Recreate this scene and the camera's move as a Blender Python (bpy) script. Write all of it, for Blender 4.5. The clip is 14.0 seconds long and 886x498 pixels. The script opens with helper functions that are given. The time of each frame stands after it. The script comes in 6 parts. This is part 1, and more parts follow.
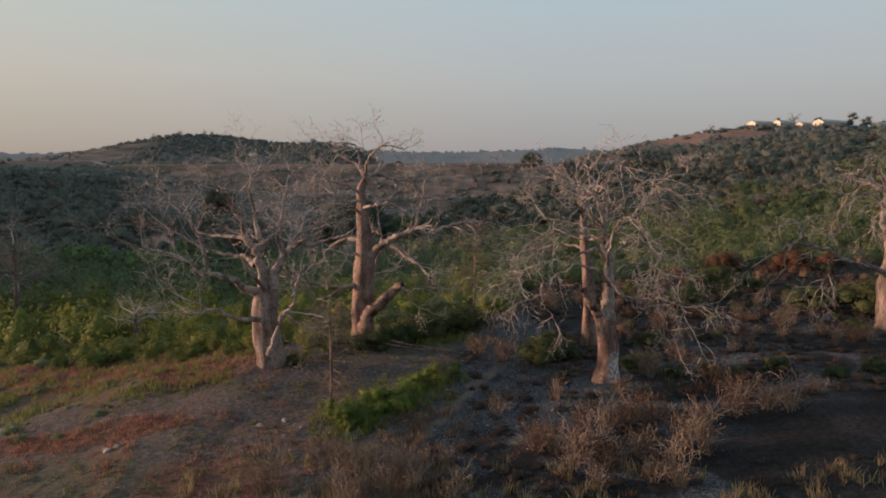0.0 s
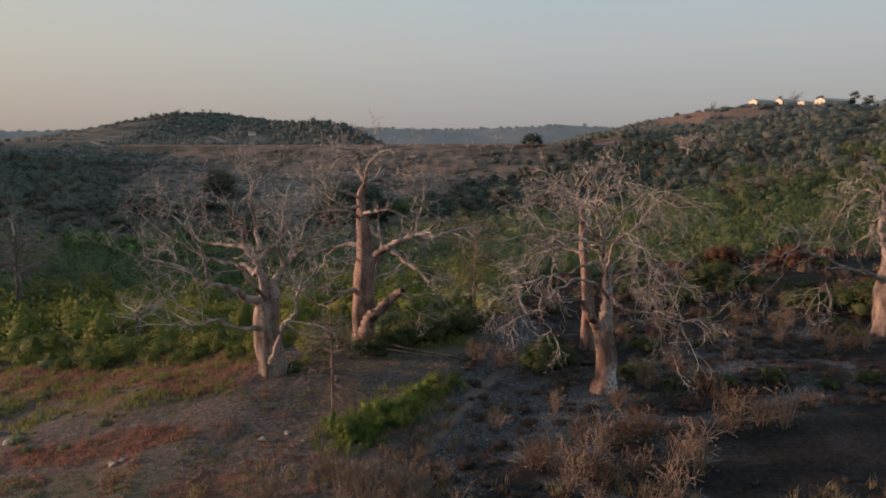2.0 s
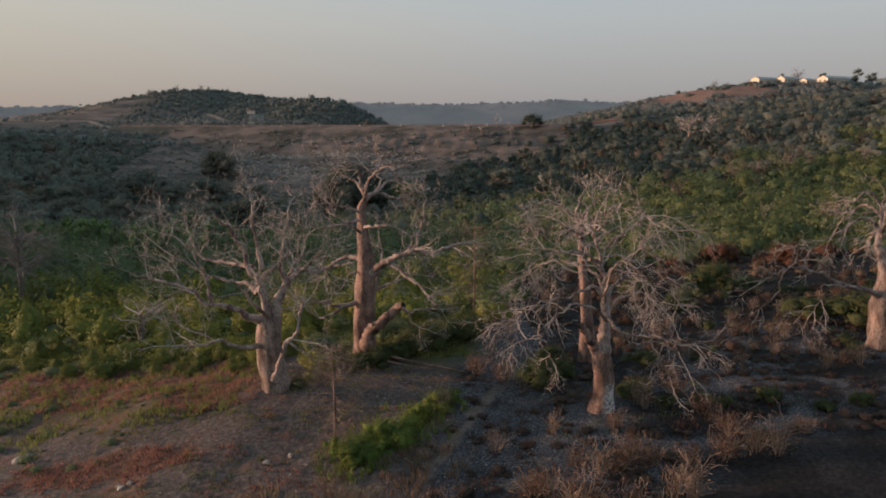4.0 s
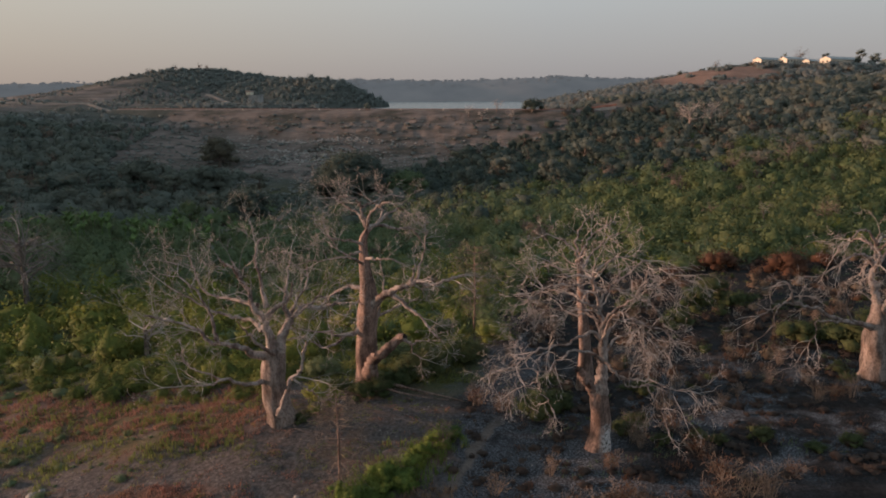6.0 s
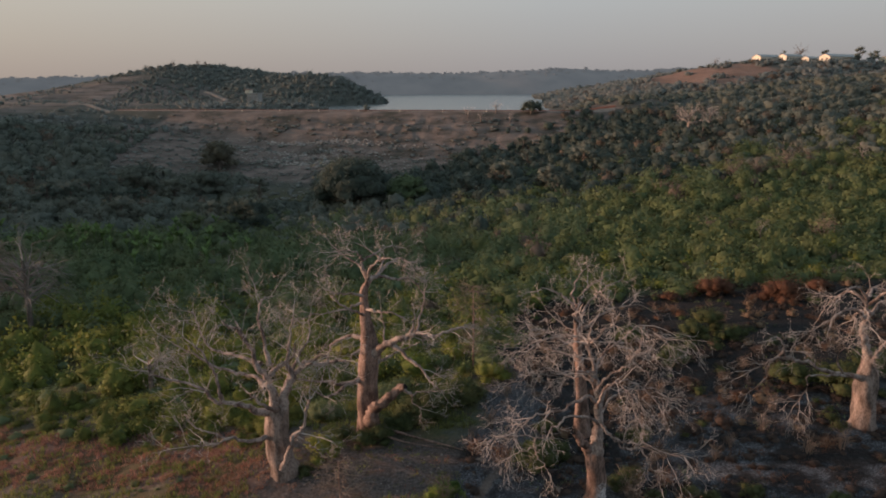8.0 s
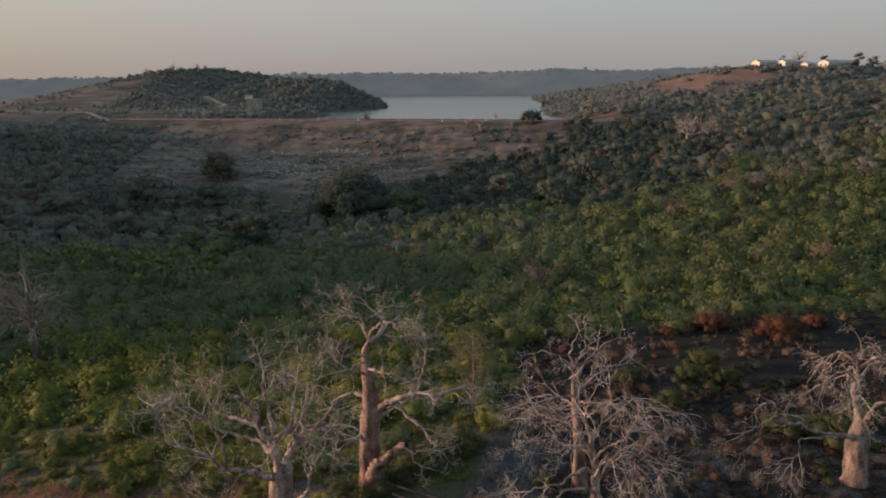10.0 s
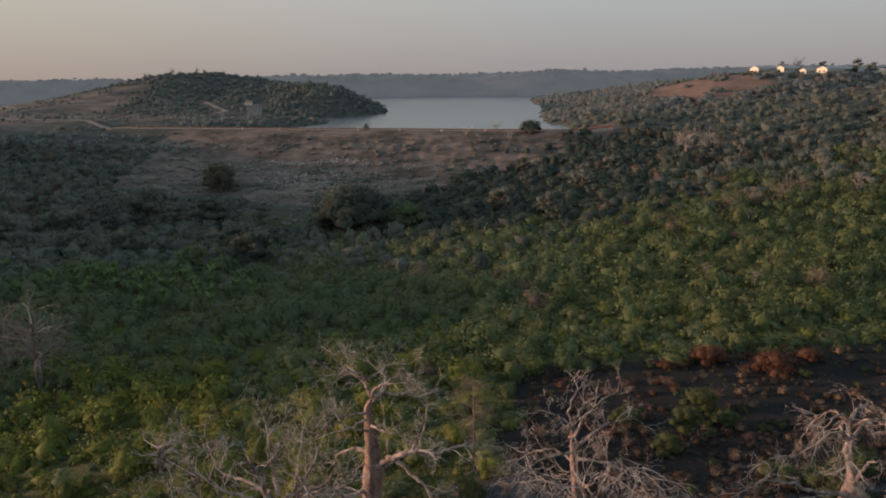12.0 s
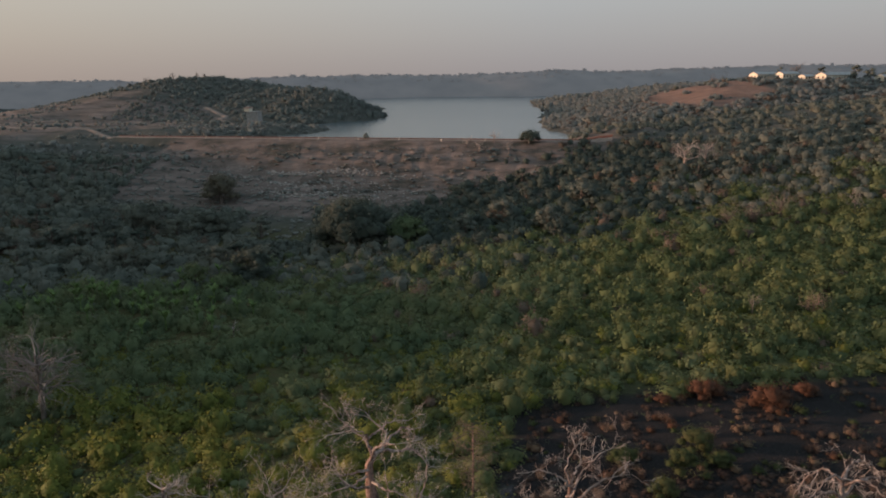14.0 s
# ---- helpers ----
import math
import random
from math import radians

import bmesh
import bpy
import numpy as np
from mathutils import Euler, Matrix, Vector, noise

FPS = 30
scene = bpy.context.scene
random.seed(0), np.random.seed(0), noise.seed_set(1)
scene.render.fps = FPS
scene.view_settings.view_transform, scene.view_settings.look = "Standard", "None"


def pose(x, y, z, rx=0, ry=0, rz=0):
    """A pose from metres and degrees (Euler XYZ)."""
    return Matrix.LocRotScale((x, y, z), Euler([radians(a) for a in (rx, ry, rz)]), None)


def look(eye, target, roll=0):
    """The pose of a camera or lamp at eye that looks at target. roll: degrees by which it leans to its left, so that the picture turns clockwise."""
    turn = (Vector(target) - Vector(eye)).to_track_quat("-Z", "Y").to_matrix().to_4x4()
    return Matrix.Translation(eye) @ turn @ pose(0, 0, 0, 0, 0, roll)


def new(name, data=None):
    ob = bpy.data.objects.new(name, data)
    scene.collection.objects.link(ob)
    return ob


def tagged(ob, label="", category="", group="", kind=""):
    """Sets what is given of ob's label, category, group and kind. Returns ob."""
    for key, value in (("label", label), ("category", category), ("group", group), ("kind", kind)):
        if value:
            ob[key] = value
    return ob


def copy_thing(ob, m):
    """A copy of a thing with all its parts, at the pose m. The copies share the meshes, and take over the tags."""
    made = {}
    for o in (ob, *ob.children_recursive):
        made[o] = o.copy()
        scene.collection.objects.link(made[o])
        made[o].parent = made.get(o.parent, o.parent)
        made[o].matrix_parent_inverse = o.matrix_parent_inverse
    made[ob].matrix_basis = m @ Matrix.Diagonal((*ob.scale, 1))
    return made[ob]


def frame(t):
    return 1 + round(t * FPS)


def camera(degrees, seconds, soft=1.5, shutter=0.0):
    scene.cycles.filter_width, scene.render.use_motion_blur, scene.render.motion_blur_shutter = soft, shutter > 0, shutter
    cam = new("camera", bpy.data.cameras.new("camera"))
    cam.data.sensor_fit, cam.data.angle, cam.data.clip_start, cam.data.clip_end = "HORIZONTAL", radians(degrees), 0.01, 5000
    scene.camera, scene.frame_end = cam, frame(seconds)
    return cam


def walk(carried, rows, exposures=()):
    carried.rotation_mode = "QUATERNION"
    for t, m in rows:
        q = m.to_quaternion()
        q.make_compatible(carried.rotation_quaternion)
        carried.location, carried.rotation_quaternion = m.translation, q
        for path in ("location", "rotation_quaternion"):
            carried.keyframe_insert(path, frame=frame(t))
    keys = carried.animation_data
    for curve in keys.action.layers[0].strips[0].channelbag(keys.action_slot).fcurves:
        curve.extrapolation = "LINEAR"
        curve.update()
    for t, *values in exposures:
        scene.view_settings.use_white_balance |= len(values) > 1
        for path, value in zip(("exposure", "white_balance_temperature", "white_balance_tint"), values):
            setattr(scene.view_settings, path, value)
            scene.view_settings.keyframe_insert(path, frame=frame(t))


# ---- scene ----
cam = camera(64.7, 14.0, soft=1.85)
METRES, EYE, TILT, LEAN, TURN = 32.0, 15.0, -6.2, 0.0, 0.0
ROWS = [
    (0.0, 0.0, 0.0, 0.0, -0.0, 0.0, 0.0),
    (0.5, 0.0, -0.0022, 0.0173, 0.0, -0.48, 0.02),
    (1.0, -0.0002, -0.0039, 0.0345, 0.01, -0.97, 0.02),
    (1.5, -0.0002, -0.0057, 0.0532, 0.0, -1.45, 0.03),
    (2.0, 0.0002, -0.0075, 0.0732, -0.01, -1.94, 0.07),
    (2.5, 0.0004, -0.0092, 0.0949, -0.01, -2.46, 0.08),
    (3.0, 0.001, -0.0111, 0.1173, -0.01, -2.98, 0.12),
    (5.5, -0.0009, -0.0262, 0.2796, -0.01, -5.59, 0.17),
    (6.0, -0.001, -0.0296, 0.3185, -0.01, -6.07, 0.2),
    (6.5, -0.0007, -0.0342, 0.3583, -0.01, -6.46, 0.21),
    (7.0, 0.0002, -0.0379, 0.3986, -0.02, -6.71, 0.25),
    (7.5, 0.0003, -0.041, 0.4395, -0.04, -6.79, 0.3),
    (8.0, 0.001, -0.0447, 0.48, -0.06, -6.84, 0.36),
    (8.5, 0.0026, -0.0485, 0.5221, -0.04, -6.89, 0.4),
    (9.0, 0.0026, -0.0521, 0.5656, -0.05, -6.94, 0.43),
    (11.5, -0.0001, -0.072, 0.7776, -0.12, -7.14, 0.55),
    (12.0, 0.0001, -0.0753, 0.821, -0.13, -7.18, 0.58),
    (12.5, 0.0002, -0.0789, 0.865, -0.13, -7.23, 0.6),
    (13.0, 0.001, -0.0816, 0.9087, -0.12, -7.28, 0.63),
    (13.5, 0.0021, -0.0842, 0.9525, -0.14, -7.31, 0.67),
    (14.0, 0.0042, -0.0876, 0.9958, -0.14, -7.35, 0.71),
]
walk(cam, [(t, pose(0, 0, EYE, TILT, LEAN, TURN) @ pose(METRES * x, METRES * y, METRES * z, 90 + pitch, roll, yaw)) for t, x, y, z, yaw, pitch, roll in ROWS], [(0.0, 0.9), (14.0, 0.9)])

# ---- light: low evening sun from the left, hazy clear sky ----
SUN_FROM = Vector((-1.0, 0.17, 0.0)).normalized()
SUN_HEIGHT = 5.4
world = bpy.data.worlds.new("evening_sky")
scene.world = world
world.use_nodes = True
wn, wl = world.node_tree.nodes, world.node_tree.links
wn.clear()
sky = wn.new("ShaderNodeTexSky")
sky.sky_type, sky.sun_disc = "NISHITA", False
sky.sun_elevation = radians(SUN_HEIGHT)
sky.sun_rotation = math.atan2(SUN_FROM.x, SUN_FROM.y)
sky.altitude, sky.air_density, sky.dust_density, sky.ozone_density = 100, 1.0, 4.0, 2.0
wcoord = wn.new("ShaderNodeTexCoord")
wsep = wn.new("ShaderNodeSeparateXYZ")
wl.new(wcoord.outputs["Generated"], wsep.inputs[0])
# evening haze: mauve-grey at the horizon, paler above, blue-grey higher up
hazeramp = wn.new("ShaderNodeValToRGB")
stops = hazeramp.color_ramp.elements
stops[0].position, stops[0].color = 0.0, (0.430, 0.392, 0.398, 1)
stops[1].position, stops[1].color = 1.0, (0.54, 0.70, 0.84, 1)
for place, colour in ((0.06, (0.52, 0.51, 0.51, 1)), (0.13, (0.60, 0.62, 0.63, 1)), (0.24, (0.59, 0.71, 0.785, 1))):
    stops.new(place).color = colour
wl.new(wsep.outputs["Z"], hazeramp.inputs[0])
# warmer and brighter towards the sun's side
side = wn.new("ShaderNodeMapRange")
side.inputs["From Min"].default_value, side.inputs["From Max"].default_value = 0.15, -0.75
wl.new(wsep.outputs["X"], side.inputs["Value"])
warm = wn.new("ShaderNodeMix")
warm.data_type, warm.blend_type = "RGBA", "MULTIPLY"
warm.inputs["B"].default_value = (1.22, 1.07, 0.89, 1)
wl.new(side.outputs[0], warm.inputs["Factor"])
wl.new(hazeramp.outputs[0], warm.inputs["A"])
gain = wn.new("ShaderNodeVectorMath")
gain.operation = "SCALE"
gain.inputs["Scale"].default_value = 4.25
wl.new(warm.outputs["Result"], gain.inputs[0])
haze = wn.new("ShaderNodeMapRange")
haze.interpolation_type = "SMOOTHSTEP"
haze.inputs["From Min"].default_value, haze.inputs["From Max"].default_value = 0.75, 0.12
haze.inputs["To Min"].default_value, haze.inputs["To Max"].default_value = 0.62, 0.92
wl.new(wsep.outputs["Z"], haze.inputs["Value"])
wmix = wn.new("ShaderNodeMix")
wmix.data_type = "RGBA"
wl.new(haze.outputs[0], wmix.inputs["Factor"])
wl.new(sky.outputs[0], wmix.inputs["A"])
wl.new(gain.outputs[0], wmix.inputs["B"])
wback = wn.new("ShaderNodeBackground")
wback.inputs["Strength"].default_value = 0.10
wl.new(wmix.outputs["Result"], wback.inputs["Color"])
wout = wn.new("ShaderNodeOutputWorld")
wl.new(wback.outputs[0], wout.inputs[0])

lamp = bpy.data.lights.new("sun", "SUN")
lamp.energy, lamp.angle, lamp.color = 3.7, radians(2.0), (1.0, 0.61, 0.43)
sun = new("sun", lamp)
sun_way = Vector((SUN_FROM.x, SUN_FROM.y, math.tan(radians(SUN_HEIGHT))))
sun.matrix_world = look((-60, -30, 60), Vector((-60, -30, 60)) - sun_way)

# ---- materials ----
class Nodes:
    """Short forms for building a node material."""
    def __init__(self, name, rough=0.85, spec=0.2):
        self.mat = bpy.data.materials.new(name)
        self.mat.use_nodes = True
        self.n, self.l = self.mat.node_tree.nodes, self.mat.node_tree.links
        self.bsdf = self.n["Principled BSDF"]
        self.bsdf.inputs["Roughness"].default_value = rough
        self.bsdf.inputs["Specular IOR Level"].default_value = spec
        self.geo = self.n.new("ShaderNodeNewGeometry")
        self.tex = self.n.new("ShaderNodeTexCoord")

    def noise(self, scale, detail=4.0, rough=0.55, local=False, stretch=None):
        t = self.n.new("ShaderNodeTexNoise")
        t.inputs["Scale"].default_value, t.inputs["Detail"].default_value, t.inputs["Roughness"].default_value = scale, detail, rough
        src = self.tex.outputs["Object"] if local else self.geo.outputs["Position"]
        if stretch:
            m = self.n.new("ShaderNodeMapping")
            m.inputs["Scale"].default_value = stretch
            self.l.new(src, m.inputs["Vector"])
            src = m.outputs[0]
        self.l.new(src, t.inputs["Vector"])
        return t.outputs["Fac"]

    def ramp(self, fac, *stops):
        r = self.n.new("ShaderNodeValToRGB")
        e = r.color_ramp.elements
        while len(e) < len(stops):
            e.new(0.5)
        for k, (p, c) in zip(e, stops):
            k.position, k.color = p, (*c, 1)
        self.l.new(fac, r.inputs[0])
        return r.outputs[0]

    def step(self, value, lo, hi):
        m = self.n.new("ShaderNodeMapRange")
        m.interpolation_type = "SMOOTHSTEP"
        m.inputs["From Min"].default_value, m.inputs["From Max"].default_value = lo, hi
        self.l.new(value, m.inputs["Value"])
        return m.outputs[0]

    def math(self, op, a, b=None):
        m = self.n.new("ShaderNodeMath")
        m.operation = op
        for k, v in enumerate((a, b)):
            if v is None:
                continue
            if isinstance(v, (int, float)):
                m.inputs[k].default_value = v
            else:
                self.l.new(v, m.inputs[k])
        return m.outputs[0]

    def mix(self, fac, a, b, kind="MIX"):
        m = self.n.new("ShaderNodeMix")
        m.data_type, m.blend_type = "RGBA", kind
        for key, v in (("Factor", fac), ("A", a), ("B", b)):
            if isinstance(v, tuple):
                m.inputs[key].default_value = (*v, 1)
            elif isinstance(v, (int, float)):
                m.inputs[key].default_value = v
            else:
                self.l.new(v, m.inputs[key])
        return m.outputs["Result"]

    def done(self, colour, bump=None, strength=0.3, distance=0.05):
        if isinstance(colour, tuple):
            self.bsdf.inputs["Base Color"].default_value = (*colour, 1)
        else:
            self.l.new(colour, self.bsdf.inputs["Base Color"])
        if bump is not None:
            b = self.n.new("ShaderNodeBump")
            b.inputs["Strength"].default_value, b.inputs["Distance"].default_value = strength, distance
            self.l.new(bump, b.inputs["Height"])
            self.l.new(b.outputs[0], self.bsdf.inputs["Normal"])
        return self.mat


def leaf_material(name, dark, light, accent, patch=0.10, spread=0.5, lush=1.3):
    """Leaves that vary one by one and from plant to plant."""
    k = Nodes(name, 0.7, 0.12)
    dark, light, accent = (tuple(v * lush for v in c) for c in (dark, light, accent))
    base = k.mix(k.math("MULTIPLY", k.geo.outputs["Random Per Island"], 0.6), dark, light)
    zone = k.step(k.noise(patch, 3.0), 0.5 - spread * 0.3, 0.5 + spread * 0.45)
    plant = k.step(k.noise(max(patch * 5.0, 0.22), 2.0), 0.38, 0.62)
    c = k.mix(k.math("MULTIPLY", zone, 0.7), base, accent)
    c = k.mix(k.math("MULTIPLY", plant, 0.55), c, tuple(v * 1.25 for v in light))
    glow = k.n.new("ShaderNodeBsdfTranslucent")
    k.l.new(c, glow.inputs["Color"])
    both = k.n.new("ShaderNodeMixShader")
    both.inputs[0].default_value = 0.38
    k.l.new(k.bsdf.outputs[0], both.inputs[1])
    k.l.new(glow.outputs[0], both.inputs[2])
    k.l.new(both.outputs[0], k.n["Material Output"].inputs["Surface"])
    return k.done(c, k.noise(2.2, 4.0, 0.7), 0.5, 0.25)


def bark_material(name, pale, brown, scar, foot=None):
    k = Nodes(name, 0.8, 0.2)
    grain = k.noise(1.3, 6.0, 0.65, True, (1, 1, 0.35))
    fine = k.noise(9.0, 5.0, 0.6, True, (1, 1, 0.5))
    c = k.ramp(grain, (0.38, brown), (0.57, pale))
    c = k.mix(k.math("MULTIPLY", k.step(k.noise(0.7, 4.0, 0.6, True), 0.55, 0.75), 0.6), c, scar)
    c = k.mix(k.math("MULTIPLY", k.step(fine, 0.45, 0.65), 0.6), c, tuple(v * 0.55 for v in brown))
    if foot:
        sep = k.n.new("ShaderNodeSeparateXYZ")
        k.l.new(k.tex.outputs["Object"], sep.inputs[0])
        edge = k.math("ADD", sep.outputs["Z"], k.math("MULTIPLY", k.noise(1.6, 5.0, 0.65, True), -3.4))
        side = k.math("ADD", sep.outputs["X"], 0.9)
        burnt = k.math("MULTIPLY", k.step(edge, 0.5, -0.4), k.step(side, 0.6, 1.2))
        c = k.mix(burnt, c, k.ramp(k.noise(5.0, 5.0, 0.7, True), (0.40, (0.10, 0.09, 0.085)), (0.52, foot)))
    return k.done(c, k.math("ADD", grain, k.math("MULTIPLY", fine, 0.4)), 0.6, 0.14)


bark = bark_material("pale_baobab_bark", (0.30, 0.235, 0.205), (0.09, 0.066, 0.056), (0.22, 0.13, 0.095))
bark_warm = bark_material("orange_baobab_bark", (0.30, 0.205, 0.17), (0.09, 0.06, 0.05), (0.25, 0.125, 0.085))
bark_foot = bark_material("ash_footed_baobab_bark", (0.30, 0.205, 0.17), (0.09, 0.06, 0.05), (0.25, 0.125, 0.085), (0.56, 0.53, 0.52))
char_wood = bark_material("charred_wood", (0.035, 0.028, 0.026), (0.012, 0.011, 0.011), (0.05, 0.03, 0.022))
# limbs: weathered bark, paled further to stand in for light from the sky
bark_limb = bark_material("skylit_weathered_limb_bark", (0.40, 0.33, 0.295), (0.12, 0.085, 0.075), (0.28, 0.165, 0.12))
bark_dark = bark_material("brown_trunk_bark", (0.19, 0.16, 0.14), (0.085, 0.07, 0.06), (0.13, 0.105, 0.09))


def twig_material(name, a, b):
    k = Nodes(name, 0.85, 0.15)
    return k.done(k.mix(k.geo.outputs["Random Per Island"], a, b))


twig_pale = twig_material("pale_twig", (0.50, 0.44, 0.405), (0.20, 0.17, 0.15))
twig_brown = twig_material("brown_twig", (0.20, 0.17, 0.15), (0.115, 0.095, 0.082))
twig_grey = twig_material("grey_twig", (0.27, 0.245, 0.23), (0.13, 0.115, 0.105))
twig_straw = twig_material("straw_twig", (0.25, 0.195, 0.155), (0.11, 0.083, 0.068))

leaf_valley = leaf_material("valley_bush_leaf", (0.048, 0.074, 0.042), (0.104, 0.134, 0.070), (0.140, 0.138, 0.066), 0.045, 0.5, 1.45)
leaf_gold = leaf_material("sunny_slope_leaf", (0.044, 0.062, 0.034), (0.090, 0.114, 0.048), (0.118, 0.120, 0.050), 0.05, 0.5, 1.5)
# thicket leaf lifted and greyed somewhat, with distance haze put into its colour
leaf_dark = leaf_material("dark_thicket_leaf", (0.060, 0.074, 0.066), (0.106, 0.119, 0.100), (0.122, 0.118, 0.090), 0.05, 0.5, 1.6)
# hill scrub and wood leaves are paler and greyer still, haze in the colour
leaf_hill = leaf_material("hazed_hill_scrub_leaf", (0.090, 0.102, 0.096), (0.130, 0.140, 0.130), (0.156, 0.140, 0.128), 0.03, 0.5, 1.85)
leaf_dry = leaf_material("dry_bush_leaf", (0.110, 0.085, 0.068), (0.175, 0.138, 0.112), (0.150, 0.120, 0.088), 0.1, 0.5, 1.1)
leaf_wood = leaf_material("hazed_hill_wood_leaf", (0.076, 0.088, 0.082), (0.106, 0.118, 0.108), (0.122, 0.120, 0.108), 0.03, 0.5, 1.85)
leaf_deep = leaf_material("deep_green_leaf", (0.033, 0.046, 0.041), (0.066, 0.082, 0.069), (0.066, 0.074, 0.058), 0.1, 0.5, 1.55)
leaf_meadow = leaf_material("meadow_bush_leaf", (0.070, 0.095, 0.022), (0.150, 0.170, 0.042), (0.150, 0.135, 0.046), 0.12, 0.5, 1.22)
grass_burnt = leaf_material("burnt_grass_blade", (0.028, 0.022, 0.021), (0.078, 0.055, 0.044), (0.055, 0.044, 0.038), 0.3)
leaf_edge = leaf_material("clearing_edge_leaf", (0.046, 0.064, 0.018), (0.118, 0.138, 0.036), (0.122, 0.110, 0.040), 0.22, 0.5, 1.12)
leaf_fresh = leaf_material("fresh_shrub_leaf", (0.032, 0.062, 0.018), (0.105, 0.145, 0.036), (0.13, 0.14, 0.034), 0.4, 0.5, 1.5)
leaf_rust = leaf_material("scorched_red_leaf", (0.066, 0.036, 0.024), (0.120, 0.064, 0.040), (0.095, 0.054, 0.032), 0.3)
leaf_olive = leaf_material("olive_bush_leaf", (0.030, 0.044, 0.020), (0.070, 0.086, 0.036), (0.076, 0.070, 0.032), 0.3)
leaf_red = leaf_material("red_bush_leaf", (0.062, 0.031, 0.020), (0.108, 0.054, 0.034), (0.10, 0.056, 0.040), 0.3)
leaf_thin = leaf_material("thin_crown_leaf", (0.078, 0.078, 0.060), (0.130, 0.124, 0.094), (0.135, 0.115, 0.088), 0.1, 0.5, 1.3)
leaf_banana = leaf_material("banana_leaf", (0.065, 0.110, 0.040), (0.135, 0.195, 0.075), (0.11, 0.15, 0.06), 0.25)
grass_red = leaf_material("reddish_grass", (0.135, 0.066, 0.056), (0.245, 0.128, 0.100), (0.17, 0.12, 0.068), 0.25, 0.5, 1.2)
grass_green = leaf_material("green_grass", (0.070, 0.095, 0.028), (0.145, 0.165, 0.050), (0.17, 0.14, 0.060), 0.2, 0.5, 1.2)
grass_grey = leaf_material("grey_green_weed", (0.060, 0.066, 0.044), (0.150, 0.150, 0.105), (0.130, 0.115, 0.075), 0.4, 0.5, 1.3)
grass_olive = leaf_material("olive_straw_grass", (0.080, 0.076, 0.044), (0.200, 0.178, 0.108), (0.120, 0.084, 0.048), 0.4, 0.5, 1.3)
grass_straw = leaf_material("straw_grass", (0.105, 0.074, 0.050), (0.205, 0.148, 0.100), (0.145, 0.084, 0.052), 0.3)


def ground_material():
    k = Nodes("savanna_ground", 0.95, 0.1)
    sep = k.n.new("ShaderNodeSeparateXYZ")
    k.l.new(k.geo.outputs["Position"], sep.inputs[0])
    x, y, z = sep.outputs
    big, mid, fine = k.noise(0.09, 4.0), k.noise(0.5, 5.0, 0.6), k.noise(3.5, 6.0, 0.7)
    gravel = k.noise(8.0, 4.0, 0.7)
    wob = k.math("ADD", k.math("MULTIPLY", k.math("SUBTRACT", mid, 0.5), 8.0), k.math("MULTIPLY", k.math("SUBTRACT", k.noise(0.17, 3.0), 0.5), 9.0))
    earth = k.ramp(fine, (0.30, (0.030, 0.026, 0.025)), (0.50, (0.088, 0.074, 0.070)), (0.72, (0.190, 0.160, 0.150)))
    reddish = k.ramp(fine, (0.3, (0.095, 0.060, 0.048)), (0.7, (0.185, 0.120, 0.092)))
    c = k.mix(k.step(k.noise(0.22, 5.0, 0.6), 0.53, 0.66), earth, reddish)
    olive = k.ramp(fine, (0.3, (0.045, 0.055, 0.024)), (0.7, (0.095, 0.100, 0.045)))
    # grown over past the clearing, and in the dip on the left
    far = k.step(k.math("ADD", k.math("ADD", y, wob), k.math("MULTIPLY", x, 0.36)), 52.0, 59.0)
    c = k.mix(far, c, olive)
    # low red ground cover between the clearing and the meadow
    lie = k.math("SUBTRACT", k.math("ADD", y, k.math("MULTIPLY", x, 0.33)), 47.4)
    cover = k.math("MULTIPLY", k.step(k.math("ABSOLUTE", k.math("ADD", lie, k.math("MULTIPLY", wob, 0.5))), 6.0, 3.0), k.step(x, -12.0, -16.0))
    cover = k.math("MULTIPLY", cover, k.step(k.noise(0.35, 5.0, 0.65), 0.40, 0.55))
    c = k.mix(k.math("MULTIPLY", cover, 0.6), c, k.ramp(fine, (0.3, (0.10, 0.045, 0.036)), (0.7, (0.215, 0.105, 0.082))))
    def spot(cx, cy, rx, ry):
        dx, dy = k.math("DIVIDE", k.math("SUBTRACT", x, cx), rx), k.math("DIVIDE", k.math("SUBTRACT", y, cy), ry)
        return k.step(k.math("ADD", k.math("ADD", k.math("MULTIPLY", dx, dx), k.math("MULTIPLY", dy, dy)), k.math("MULTIPLY", k.math("SUBTRACT", mid, 0.5), 2.0)), 1.3, 0.6)
    c = k.mix(k.math("MULTIPLY", k.math("MAXIMUM", spot(-21.5, 41.2, 6.5, 1.7), spot(-12.0, 33.5, 4.0, 3.0)), 0.75), c, k.ramp(fine, (0.3, (0.070, 0.034, 0.026)), (0.7, (0.190, 0.100, 0.074))))
    c = k.mix(k.math("MULTIPLY", spot(-22.0, 35.0, 7.0, 3.6), 0.7), c, k.ramp(fine, (0.3, (0.036, 0.038, 0.026)), (0.7, (0.125, 0.118, 0.082))))
    ochre = k.ramp(fine, (0.3, (0.050, 0.046, 0.022)), (0.7, (0.112, 0.090, 0.045)))
    band = k.math("MULTIPLY", k.step(k.math("ADD", y, k.math("MULTIPLY", wob, 0.35)), 44.5, 47.5), k.step(k.math("ADD", x, k.math("MULTIPLY", wob, 0.3)), -13.0, -17.0))
